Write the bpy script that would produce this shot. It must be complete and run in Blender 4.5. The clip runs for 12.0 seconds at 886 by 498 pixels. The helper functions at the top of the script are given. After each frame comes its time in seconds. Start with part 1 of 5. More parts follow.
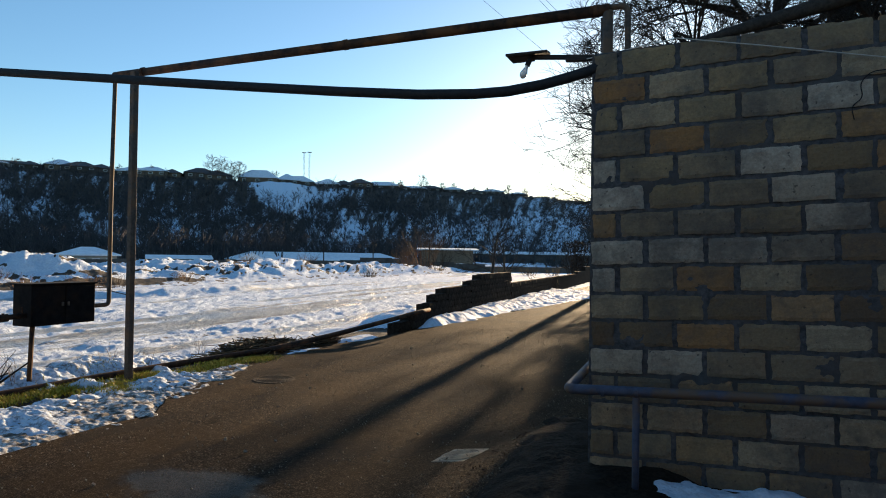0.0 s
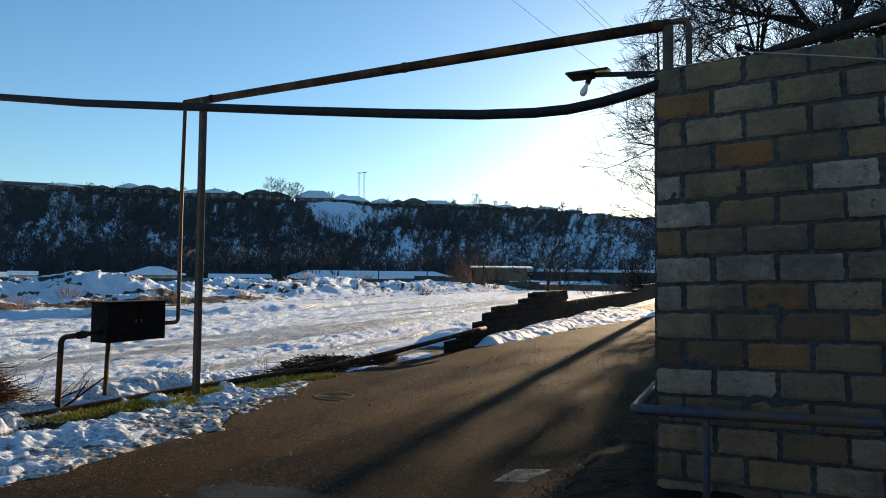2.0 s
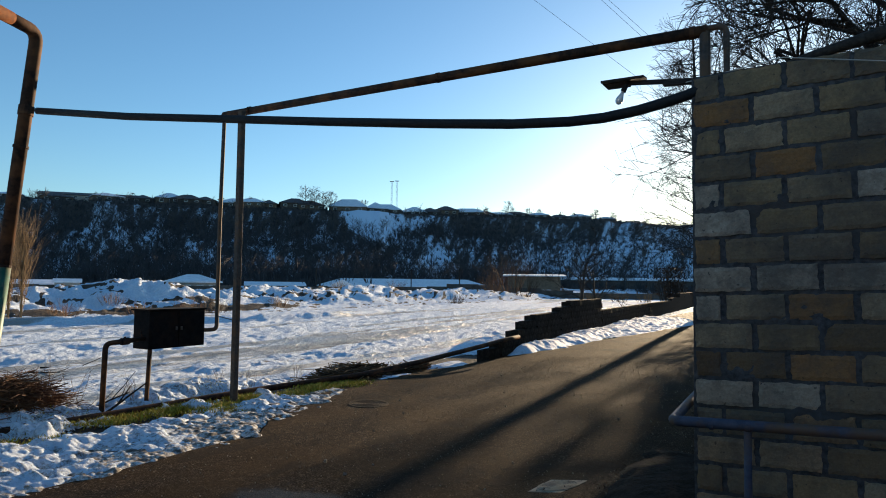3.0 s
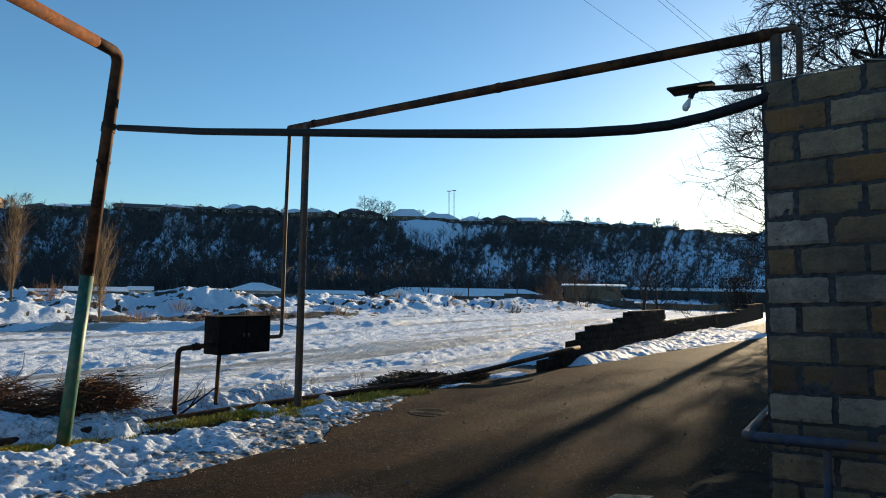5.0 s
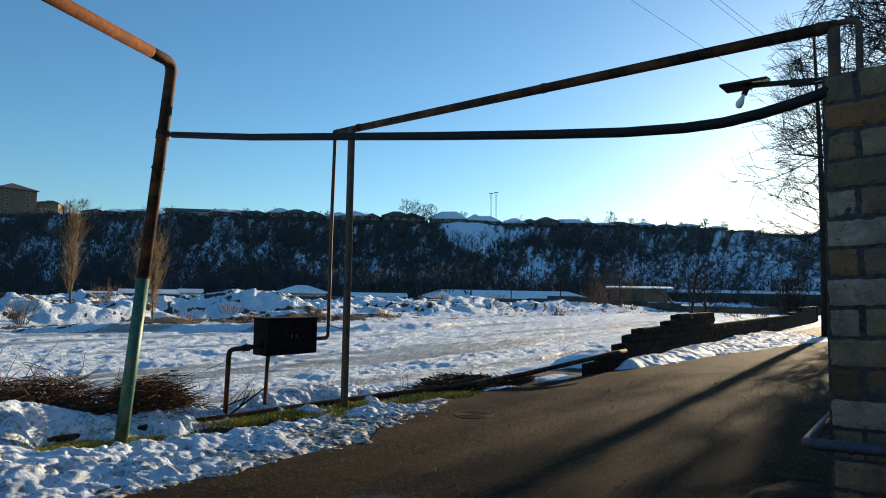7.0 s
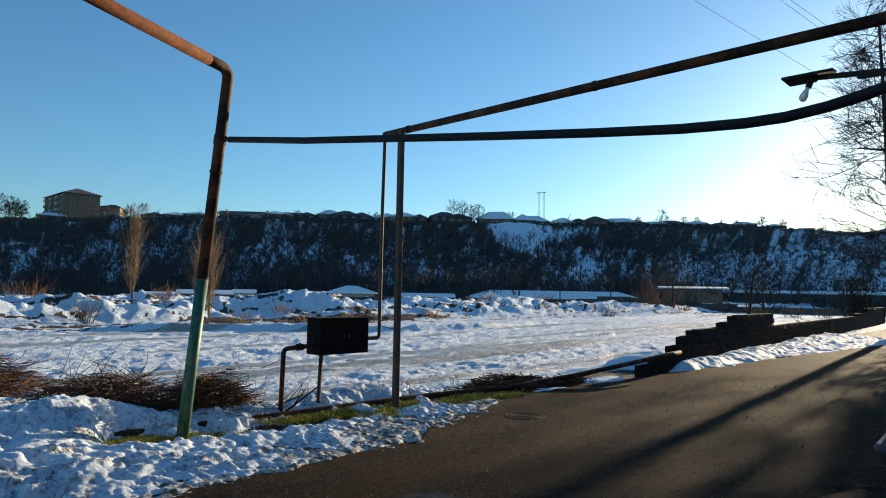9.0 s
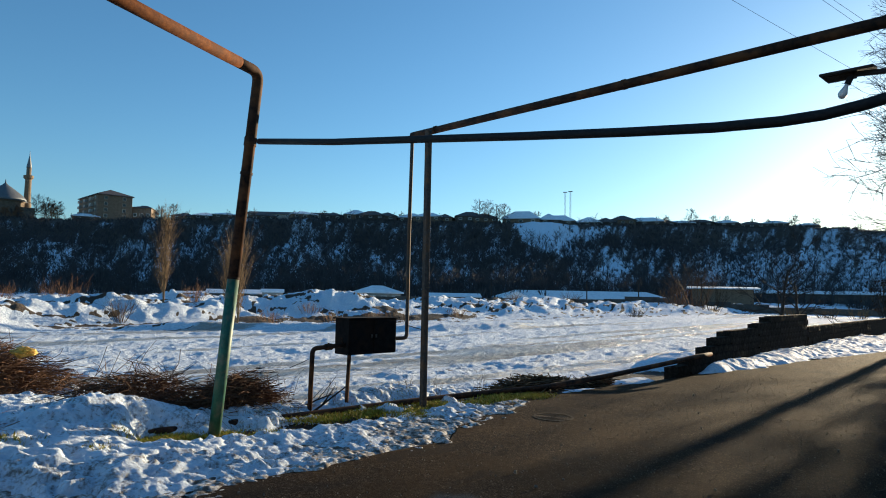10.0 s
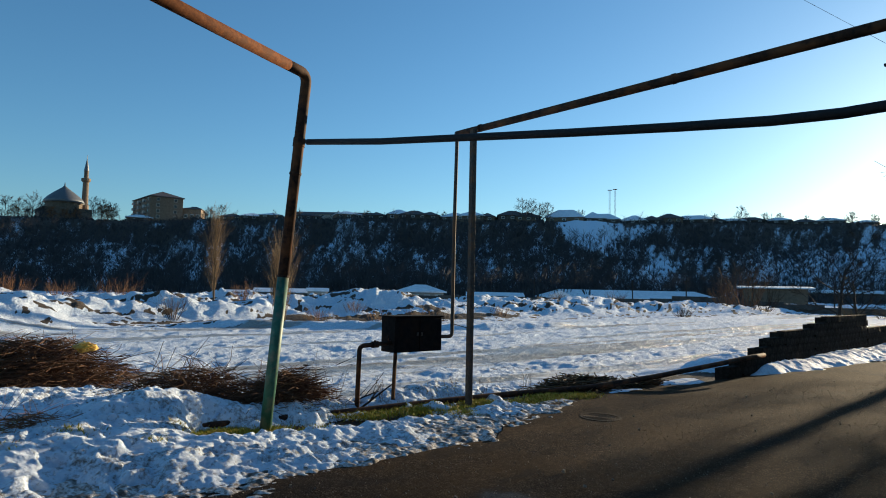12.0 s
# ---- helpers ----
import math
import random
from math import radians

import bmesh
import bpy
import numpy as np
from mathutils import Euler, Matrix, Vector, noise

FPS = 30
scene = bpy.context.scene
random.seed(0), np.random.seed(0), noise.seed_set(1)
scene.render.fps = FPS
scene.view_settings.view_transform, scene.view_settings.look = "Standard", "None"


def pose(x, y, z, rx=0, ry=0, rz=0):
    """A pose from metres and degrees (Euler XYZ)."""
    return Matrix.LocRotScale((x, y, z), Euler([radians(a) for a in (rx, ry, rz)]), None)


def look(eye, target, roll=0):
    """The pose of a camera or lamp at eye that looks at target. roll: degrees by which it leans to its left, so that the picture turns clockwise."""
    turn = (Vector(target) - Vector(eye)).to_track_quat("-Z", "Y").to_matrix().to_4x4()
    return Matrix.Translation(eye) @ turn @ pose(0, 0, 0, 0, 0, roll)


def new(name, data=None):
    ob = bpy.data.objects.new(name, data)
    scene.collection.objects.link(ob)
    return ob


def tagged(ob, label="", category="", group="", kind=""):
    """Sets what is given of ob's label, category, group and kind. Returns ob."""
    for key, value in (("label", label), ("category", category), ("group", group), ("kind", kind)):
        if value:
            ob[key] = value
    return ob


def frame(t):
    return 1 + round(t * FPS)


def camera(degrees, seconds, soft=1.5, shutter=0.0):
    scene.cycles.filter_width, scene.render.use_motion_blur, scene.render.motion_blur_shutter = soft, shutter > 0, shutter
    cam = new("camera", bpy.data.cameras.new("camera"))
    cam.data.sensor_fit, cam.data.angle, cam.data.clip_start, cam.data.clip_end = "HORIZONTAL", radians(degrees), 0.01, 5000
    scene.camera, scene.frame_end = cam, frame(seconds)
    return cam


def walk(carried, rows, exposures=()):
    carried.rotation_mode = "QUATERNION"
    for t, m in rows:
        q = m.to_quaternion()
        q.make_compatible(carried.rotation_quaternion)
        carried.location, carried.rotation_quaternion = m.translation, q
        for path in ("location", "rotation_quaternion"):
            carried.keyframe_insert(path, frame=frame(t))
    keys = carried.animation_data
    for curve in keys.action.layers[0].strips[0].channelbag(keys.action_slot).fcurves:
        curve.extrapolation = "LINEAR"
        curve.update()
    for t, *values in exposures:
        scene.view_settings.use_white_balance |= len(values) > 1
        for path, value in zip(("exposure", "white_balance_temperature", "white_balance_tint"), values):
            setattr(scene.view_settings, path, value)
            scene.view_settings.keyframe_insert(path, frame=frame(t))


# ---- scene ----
cam = camera(69.1, 12.0, 1.0)
PATH = [
    (0, (0.873, -4.998, 2.025), (0.099, -3.154, 2.053), 0.8),
    (0.5, (0.865, -5.027, 2.026), (0.063, -3.195, 2.069), 0.7),
    (1, (0.858, -5.04, 2.029), (0.019, -3.225, 2.087), 0.7),
    (1.5, (0.841, -5.059, 2.028), (-0.036, -3.263, 2.098), 0.6),
    (2, (0.831, -5.057, 2.027), (-0.093, -3.285, 2.109), 0.6),
    (2.5, (0.825, -5.079, 2.033), (-0.144, -3.332, 2.126), 0.7),
    (3, (0.823, -5.091, 2.033), (-0.188, -3.369, 2.139), 0.7),
    (5, (0.8, -5.141, 2.033), (-0.359, -3.517, 2.165), 1.0),
    (5.5, (0.79, -5.149, 2.034), (-0.398, -3.545, 2.168), 1.0),
    (6, (0.783, -5.155, 2.03), (-0.431, -3.571, 2.165), 1.0),
    (6.5, (0.776, -5.159, 2.028), (-0.463, -3.595, 2.164), 1.0),
    (8.5, (0.751, -5.189, 2.029), (-0.59, -3.712, 2.167), 1.0),
    (9, (0.743, -5.197, 2.026), (-0.63, -3.75, 2.162), 1.0),
    (9.5, (0.724, -5.203, 2.029), (-0.679, -3.784, 2.163), 1.1),
    (10, (0.717, -5.217, 2.035), (-0.713, -3.825, 2.169), 1.1),
    (10.5, (0.716, -5.23, 2.029), (-0.739, -3.864, 2.163), 1.1),
    (11, (0.706, -5.233, 2.029), (-0.773, -3.893, 2.161), 1.2),
    (11.5, (0.694, -5.255, 2.039), (-0.805, -3.938, 2.167), 1.3),
    (12, (0.693, -5.262, 2.019), (-0.826, -3.967, 2.148), 1.2),
]
walk(cam, [(t, look(eye, target, roll)) for t, eye, target, roll in PATH], [(0.0, 1.58, 5600, 2), (3.0, 1.35, 5280, 0), (6.5, 1.25, 5080, -3), (10.0, 1.28, 5000, -4), (11.4, 1.35, 4980, -4), (12.0, 1.13, 4980, -4)])

# ---- light ----
SUN_AZ, SUN_EL = 4.2, 8.5          # degrees to the left of +y, and above the horizon
world = bpy.data.worlds.new("world")
scene.world = world
world.use_nodes = True
wn = world.node_tree.nodes
sky = wn.new("ShaderNodeTexSky")
sky.sky_type = "NISHITA"
sky.sun_disc = False
sky.sun_elevation = radians(SUN_EL)
sky.sun_rotation = radians(-SUN_AZ)
sky.air_density, sky.dust_density, sky.ozone_density = 1.0, 0.42, 2.3
wn["Background"].inputs[1].default_value = 0.070
world.node_tree.links.new(sky.outputs[0], wn["Background"].inputs[0])
sun = new("sun", bpy.data.lights.new("sun", "SUN"))
sun.data.energy, sun.data.angle, sun.data.color = 5.0, radians(0.55), (1.0, 0.64, 0.34)
_d = Vector((-math.sin(radians(SUN_AZ)) * math.cos(radians(SUN_EL)), math.cos(radians(SUN_AZ)) * math.cos(radians(SUN_EL)), math.sin(radians(SUN_EL))))
sun.matrix_world = look(_d * 200, (0, 0, 0))


# ---- materials ----
def ramp(nt, fac, stops):
    r = nt.nodes.new("ShaderNodeValToRGB")
    el = r.color_ramp.elements
    while len(el) < len(stops):
        el.new(0.5)
    for e, (p, c) in zip(el, stops):
        e.position, e.color = p, (*c, 1) if len(c) == 3 else c
    nt.links.new(fac, r.inputs[0])
    return r.outputs[0]


def tex(nt, scale, detail=6, rough=0.6, stretch=(1, 1, 1), coords="Object"):
    tc, mp, n = nt.nodes.new("ShaderNodeTexCoord"), nt.nodes.new("ShaderNodeMapping"), nt.nodes.new("ShaderNodeTexNoise")
    mp.inputs["Scale"].default_value = stretch
    n.inputs["Scale"].default_value, n.inputs["Detail"].default_value, n.inputs["Roughness"].default_value = scale, detail, rough
    if coords == "Position":
        nt.links.new(nt.nodes.new("ShaderNodeNewGeometry").outputs["Position"], mp.inputs[0])
    else:
        nt.links.new(tc.outputs[coords], mp.inputs[0])
    nt.links.new(mp.outputs[0], n.inputs[0])
    return n.outputs[0]


def mixc(nt, fac, a, b, mode="MIX"):
    m = nt.nodes.new("ShaderNodeMix")
    m.data_type, m.blend_type = "RGBA", mode
    for k, v in ((0, fac), (6, a), (7, b)):
        if isinstance(v, (int, float)):
            m.inputs[k].default_value = v
        elif isinstance(v, tuple):
            m.inputs[k].default_value = (*v, 1)
        else:
            nt.links.new(v, m.inputs[k])
    return m.outputs[2]


def maths(nt, op, a, b=0.0, clamp=False):
    m = nt.nodes.new("ShaderNodeMath")
    m.operation, m.use_clamp = op, clamp
    for k, v in ((0, a), (1, b)):
        if isinstance(v, (int, float)):
            m.inputs[k].default_value = v
        else:
            nt.links.new(v, m.inputs[k])
    return m.outputs[0]


def bump(nt, b, height, dist, strength=1.0):
    n = nt.nodes.new("ShaderNodeBump")
    n.inputs["Strength"].default_value, n.inputs["Distance"].default_value = strength, dist
    nt.links.new(height, n.inputs["Height"])
    nt.links.new(n.outputs[0], b.inputs["Normal"])


def base(name, rough=0.7, metal=0.0, spec=0.5):
    m = bpy.data.materials.new(name)
    m.use_nodes = True
    b = m.node_tree.nodes["Principled BSDF"]
    b.inputs["Roughness"].default_value, b.inputs["Metallic"].default_value = rough, metal
    b.inputs["Specular IOR Level"].default_value = spec
    return m, m.node_tree, b


def speckled(name, c1, c2, scale, rough=0.7, metal=0.0, bumpd=0.003, c3=None, scale3=1.0, at=(0.35, 0.65), spread=0.0, stretch=(1, 1, 1), spec=0.5):
    """Two colours mixed by fine noise, a third in larger patches, fine relief; spread: how far single objects differ."""
    m, nt, b = base(name, rough, metal, spec)
    n = tex(nt, scale, stretch=stretch)
    col = ramp(nt, n, [(at[0], c1), (at[1], c2)])
    if c3:
        patch = ramp(nt, tex(nt, scale3, 4), [(0.48, (0, 0, 0)), (0.62, (1, 1, 1))])
        col = mixc(nt, patch, col, c3)
    if spread:
        oi = nt.nodes.new("ShaderNodeObjectInfo")
        hsv = nt.nodes.new("ShaderNodeHueSaturation")
        nt.links.new(maths(nt, "ADD", maths(nt, "MULTIPLY", oi.outputs["Random"], 2 * spread), 1 - spread), hsv.inputs["Value"])
        nt.links.new(col, hsv.inputs["Color"])
        col = hsv.outputs[0]
    nt.links.new(col, b.inputs["Base Color"])
    if bumpd:
        bump(nt, b, n, bumpd)
    return m


def islands(name, colours, rough=0.8):
    """A colour for each loose piece of a joined mesh."""
    m, nt, b = base(name, rough, spec=0.2)
    g = nt.nodes.new("ShaderNodeNewGeometry")
    k = len(colours)
    nt.links.new(ramp(nt, g.outputs["Random Per Island"], [(i / max(1, k - 1), c) for i, c in enumerate(colours)]), b.inputs["Base Color"])
    return m


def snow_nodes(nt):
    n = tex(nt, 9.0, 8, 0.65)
    # blue of sky-lit shade put into the snow colour, lit parts included
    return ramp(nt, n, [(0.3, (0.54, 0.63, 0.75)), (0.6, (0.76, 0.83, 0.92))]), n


def make_ground():
    m, nt, b = base("ground_mat", 0.75, spec=0.3)
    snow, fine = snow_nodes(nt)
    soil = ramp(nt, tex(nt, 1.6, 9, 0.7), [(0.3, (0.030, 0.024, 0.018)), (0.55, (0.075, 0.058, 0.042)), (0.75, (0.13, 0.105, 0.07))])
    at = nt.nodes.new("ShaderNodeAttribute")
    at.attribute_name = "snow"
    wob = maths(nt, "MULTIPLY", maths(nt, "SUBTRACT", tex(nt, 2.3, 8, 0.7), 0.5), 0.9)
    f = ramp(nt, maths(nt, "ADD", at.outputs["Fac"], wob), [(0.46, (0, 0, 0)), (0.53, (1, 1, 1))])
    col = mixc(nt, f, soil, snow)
    ai = nt.nodes.new("ShaderNodeAttribute")
    ai.attribute_name = "ice"
    w2 = maths(nt, "MULTIPLY", maths(nt, "SUBTRACT", tex(nt, 1.6, 9, 0.7, (1, 0.2, 1)), 0.5), 1.5)
    fi = ramp(nt, maths(nt, "ADD", ai.outputs["Fac"], w2), [(0.45, (0, 0, 0)), (0.7, (1, 1, 1))])
    ice = ramp(nt, tex(nt, 0.7, 7, 0.6, (1, 0.2, 1)), [(0.36, (0.23, 0.195, 0.145)), (0.5, (0.38, 0.37, 0.34)), (0.64, (0.33, 0.38, 0.43))])
    col = mixc(nt, fi, col, ice)
    nt.links.new(col, b.inputs["Base Color"])
    nt.links.new(maths(nt, "SUBTRACT", 0.85, maths(nt, "MULTIPLY", fi, 0.5)), b.inputs["Roughness"])
    bump(nt, b, maths(nt, "ADD", fine, maths(nt, "MULTIPLY", tex(nt, 2.2, 8, 0.62, (1, 0.35, 1)), 2.0)), 0.11, 1.0)
    return m


def make_asphalt():
    m, nt, b = base("asphalt", 0.8, spec=0.02)
    grain = tex(nt, 60.0, 4, 0.8)
    coarse = tex(nt, 15.0, 7, 0.8)
    c1 = ramp(nt, maths(nt, "ADD", maths(nt, "MULTIPLY", grain, 0.65), maths(nt, "MULTIPLY", coarse, 0.35)), [(0.38, (0.008, 0.006, 0.004)), (0.48, (0.029, 0.0205, 0.0125)), (0.55, (0.066, 0.046, 0.028)), (0.63, (0.24, 0.175, 0.11))])
    dust = ramp(nt, tex(nt, 0.55, 9, 0.68), [(0.42, (0, 0, 0)), (0.66, (1, 1, 1))])
    c2 = mixc(nt, maths(nt, "MULTIPLY", dust, 0.6), c1, (0.068, 0.041, 0.018))
    patch = ramp(nt, tex(nt, 0.9, 3, 0.5, (1, 0.5, 1)), [(0.56, (0, 0, 0)), (0.585, (1, 1, 1))])
    c2 = mixc(nt, maths(nt, "MULTIPLY", patch, 0.45), c2, (0.022, 0.019, 0.016))
    at = nt.nodes.new("ShaderNodeAttribute")
    at.attribute_name = "wet"
    wet = ramp(nt, maths(nt, "ADD", at.outputs["Fac"], maths(nt, "MULTIPLY", maths(nt, "SUBTRACT", tex(nt, 1.6, 8, 0.68), 0.5), 1.2)), [(0.45, (0, 0, 0)), (0.62, (1, 1, 1))])
    crack = nt.nodes.new("ShaderNodeTexVoronoi")
    crack.feature, crack.inputs["Scale"].default_value = "DISTANCE_TO_EDGE", 0.7
    warp = nt.nodes.new("ShaderNodeVectorMath")
    warp.operation = "MULTIPLY_ADD"
    nz = nt.nodes.new("ShaderNodeTexNoise")
    nz.inputs["Scale"].default_value, nz.inputs["Detail"].default_value = 2.5, 6
    tc = nt.nodes.new("ShaderNodeTexCoord")
    nt.links.new(tc.outputs["Object"], nz.inputs[0])
    nt.links.new(nz.outputs[1], warp.inputs[0])
    warp.inputs[1].default_value = (0.7, 0.7, 0.0)
    nt.links.new(tc.outputs["Object"], warp.inputs[2])
    nt.links.new(warp.outputs[0], crack.inputs["Vector"])
    line = ramp(nt, crack.outputs["Distance"], [(0.0, (1, 1, 1)), (0.012, (0, 0, 0))])
    line = maths(nt, "MULTIPLY", line, ramp(nt, tex(nt, 0.4, 3), [(0.5, (0, 0, 0)), (0.6, (1, 1, 1))]))
    col = mixc(nt, maths(nt, "MULTIPLY", line, 0.8), c2, (0.008, 0.007, 0.006))
    col = mixc(nt, maths(nt, "MULTIPLY", wet, 0.55), col, (0.010, 0.010, 0.011))
    nt.links.new(col, b.inputs["Base Color"])
    nt.links.new(maths(nt, "SUBTRACT", 0.9, maths(nt, "MULTIPLY", wet, 0.45)), b.inputs["Roughness"])
    nt.links.new(maths(nt, "ADD", 0.03, maths(nt, "MULTIPLY", wet, 0.04)), b.inputs["Specular IOR Level"])
    bump(nt, b, maths(nt, "ADD", maths(nt, "ADD", grain, coarse), maths(nt, "MULTIPLY", tex(nt, 5.0, 6, 0.65), 2.0)), 0.008)
    return m


def make_snow(name, dirty):
    m, nt, b = base(name, 0.7, spec=0.3)
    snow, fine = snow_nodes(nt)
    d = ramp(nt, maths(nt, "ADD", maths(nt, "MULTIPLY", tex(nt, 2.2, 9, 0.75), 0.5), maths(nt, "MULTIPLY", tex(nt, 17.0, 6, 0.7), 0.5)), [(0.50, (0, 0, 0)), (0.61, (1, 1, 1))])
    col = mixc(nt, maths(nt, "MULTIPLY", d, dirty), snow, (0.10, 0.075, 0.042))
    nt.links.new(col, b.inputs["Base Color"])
    bump(nt, b, maths(nt, "ADD", tex(nt, 38.0, 6, 0.7), tex(nt, 14.0, 5, 0.6)), 0.02)
    b.inputs["Subsurface Weight"].default_value = 0.0
    return m


GROUND, ASPHALT, SNOW, SNOW_DIRTY = make_ground(), make_asphalt(), make_snow("snow_mat", 0.25), make_snow("snow_dirty_mat", 0.9)


def make_block():
    m, nt, b = base("limestone_block", 0.92, spec=0.2)
    oi = nt.nodes.new("ShaderNodeObjectInfo")
    tone = ramp(nt, oi.outputs["Random"], [(0.0, (0.15, 0.10, 0.055)), (0.2, (0.33, 0.25, 0.135)), (0.36, (0.31, 0.17, 0.065)), (0.55, (0.42, 0.335, 0.21)), (0.75, (0.20, 0.145, 0.08)), (1.0, (0.55, 0.475, 0.36))])
    n = tex(nt, 55.0, 9, 0.72, coords="Position")
    mid = tex(nt, 9.0, 8, 0.7, coords="Position")
    col = mixc(nt, ramp(nt, n, [(0.35, (0, 0, 0)), (0.7, (1, 1, 1))]), tone, mixc(nt, 1.0, tone, (0.66, 0.63, 0.60), "MULTIPLY"))
    col = mixc(nt, maths(nt, "MULTIPLY", ramp(nt, mid, [(0.5, (0, 0, 0)), (0.72, (1, 1, 1))]), 0.6), col, (0.13, 0.11, 0.09))
    soot = ramp(nt, tex(nt, 1.2, 9, 0.75, coords="Position"), [(0.44, (0, 0, 0)), (0.60, (1, 1, 1))])
    col = mixc(nt, maths(nt, "MULTIPLY", soot, 0.7), col, (0.085, 0.075, 0.065))
    lime = ramp(nt, tex(nt, 4.0, 9, 0.8, coords="Position"), [(0.66, (0, 0, 0)), (0.72, (1, 1, 1))])
    col = mixc(nt, maths(nt, "MULTIPLY", lime, 0.55), col, (0.5, 0.49, 0.47))
    pits = ramp(nt, tex(nt, 30.0, 3, 0.5, coords="Position"), [(0.28, (1, 1, 1)), (0.34, (0, 0, 0))])
    col = mixc(nt, maths(nt, "MULTIPLY", pits, 0.7), col, (0.05, 0.045, 0.04))
    nt.links.new(col, b.inputs["Base Color"])
    bump(nt, b, maths(nt, "ADD", n, mid), 0.006)
    return m


BLOCK = make_block()
BLOCK_DARK = speckled("weathered_block", (0.014, 0.011, 0.009), (0.045, 0.035, 0.027), 14.0, 0.95, bumpd=0.01, spread=0.2, spec=0.05)
MORTAR = speckled("mortar", (0.038, 0.037, 0.038), (0.10, 0.098, 0.098), 24.0, 0.95, bumpd=0.012, c3=(0.07, 0.065, 0.06), scale3=2.2)
RUST = speckled("rusty_paint", (0.016, 0.010, 0.008), (0.06, 0.03, 0.016), 14.0, 0.8, 0.0, 0.002, c3=(0.11, 0.05, 0.02), scale3=2.5, spec=0.2)
ORANGE_RUST = speckled("orange_rust", (0.07, 0.024, 0.008), (0.145, 0.054, 0.015), 18.0, 0.85, 0.0, 0.002, c3=(0.08, 0.034, 0.015), scale3=5.0, spec=0.1)
GREEN = speckled("green_paint", (0.018, 0.075, 0.042), (0.045, 0.14, 0.085), 9.0, 0.55, 0.0, 0.0015, c3=(0.13, 0.14, 0.09), scale3=4.0)
GALV = speckled("weathered_steel", (0.045, 0.036, 0.03), (0.10, 0.08, 0.065), 20.0, 0.7, 0.0, 0.001, c3=(0.13, 0.075, 0.04), scale3=3.0, spec=0.25)
BLUE_PIPE = speckled("blue_grey_paint", (0.033, 0.041, 0.072), (0.07, 0.08, 0.118), 16.0, 0.7, 0.0, 0.001, c3=(0.12, 0.08, 0.05), scale3=3.5)
BLACK = speckled("black_rubber", (0.006, 0.006, 0.007), (0.017, 0.016, 0.016), 30.0, 0.8, bumpd=0.001)
BOXMAT = speckled("dark_sheet_steel", (0.004, 0.004, 0.005), (0.012, 0.011, 0.011), 12.0, 0.85, 0.0, 0.001, c3=(0.02, 0.012, 0.008), scale3=2.0, spec=0.1)
OLD_WOOD = speckled("old_wood", (0.013, 0.010, 0.008), (0.04, 0.03, 0.021), 12.0, 0.85, bumpd=0.003, stretch=(1, 8, 8))
BARK = speckled("bark", (0.012, 0.009, 0.007), (0.042, 0.032, 0.024), 22.0, 0.9, bumpd=0.01)
TWIG = islands("twigs", [(0.018, 0.012, 0.009), (0.05, 0.032, 0.018), (0.03, 0.02, 0.013), (0.11, 0.065, 0.03)])
TWIG_MIX = islands("cut_twigs", [(0.03, 0.02, 0.012), (0.13, 0.085, 0.04), (0.06, 0.038, 0.02), (0.24, 0.16, 0.08)])
TWIG_TAN = islands("tan_twigs", [(0.10, 0.065, 0.032), (0.22, 0.145, 0.07), (0.065, 0.043, 0.024)])
TWIG_RUST = islands("rust_twigs", [(0.13, 0.068, 0.035), (0.24, 0.125, 0.055), (0.08, 0.048, 0.026)])
SHRUB = islands("hill_shrubs", [(0.030, 0.030, 0.033), (0.070, 0.066, 0.068), (0.045, 0.044, 0.046), (0.095, 0.083, 0.076)])
GRASS = islands("grass", [(0.28, 0.27, 0.022), (0.48, 0.42, 0.05), (0.22, 0.22, 0.022), (0.42, 0.25, 0.07)])
LITTER = islands("dead_leaves", [(0.015, 0.01, 0.007), (0.045, 0.026, 0.013), (0.025, 0.017, 0.01), (0.08, 0.045, 0.02)])
CONCRETE = speckled("concrete", (0.20, 0.165, 0.115), (0.34, 0.28, 0.20), 30.0, 0.9, bumpd=0.004, c3=(0.18, 0.15, 0.12), scale3=4.0)
PLASTER = speckled("plaster", (0.34, 0.31, 0.26), (0.46, 0.42, 0.36), 2.0, 0.9, bumpd=0.01, spread=0.25)
BRICKWALL = speckled("ochre_masonry", (0.13, 0.097, 0.063), (0.20, 0.15, 0.10), 1.5, 0.9, bumpd=0.01, spread=0.15)
DARKWALL = speckled("dark_masonry", (0.05, 0.043, 0.038), (0.105, 0.088, 0.072), 1.2, 0.9, bumpd=0.01, spread=0.25)
ROOF_SNOW = speckled("roof_snow", (0.70, 0.73, 0.78), (0.86, 0.88, 0.91), 1.5, 0.8, bumpd=0.02)
ROOF_DARK = speckled("dark_roof", (0.05, 0.045, 0.045), (0.10, 0.085, 0.08), 2.0, 0.7, bumpd=0.01)
LEAD = speckled("lead_dome", (0.10, 0.11, 0.12), (0.17, 0.18, 0.19), 3.0, 0.5, 0.3, 0.01)
PANE = speckled("window_dark", (0.012, 0.014, 0.018), (0.03, 0.035, 0.04), 3.0, 0.15, bumpd=0)
FRAME_WHITE = speckled("white_frame", (0.55, 0.55, 0.53), (0.7, 0.7, 0.68), 5.0, 0.6, bumpd=0)
YELLOW = speckled("yellow_bag", (0.45, 0.27, 0.03), (0.65, 0.42, 0.06), 8.0, 0.5, bumpd=0.004)
PALE = speckled("pale_bag", (0.45, 0.43, 0.33), (0.62, 0.6, 0.5), 12.0, 0.6, bumpd=0.004)


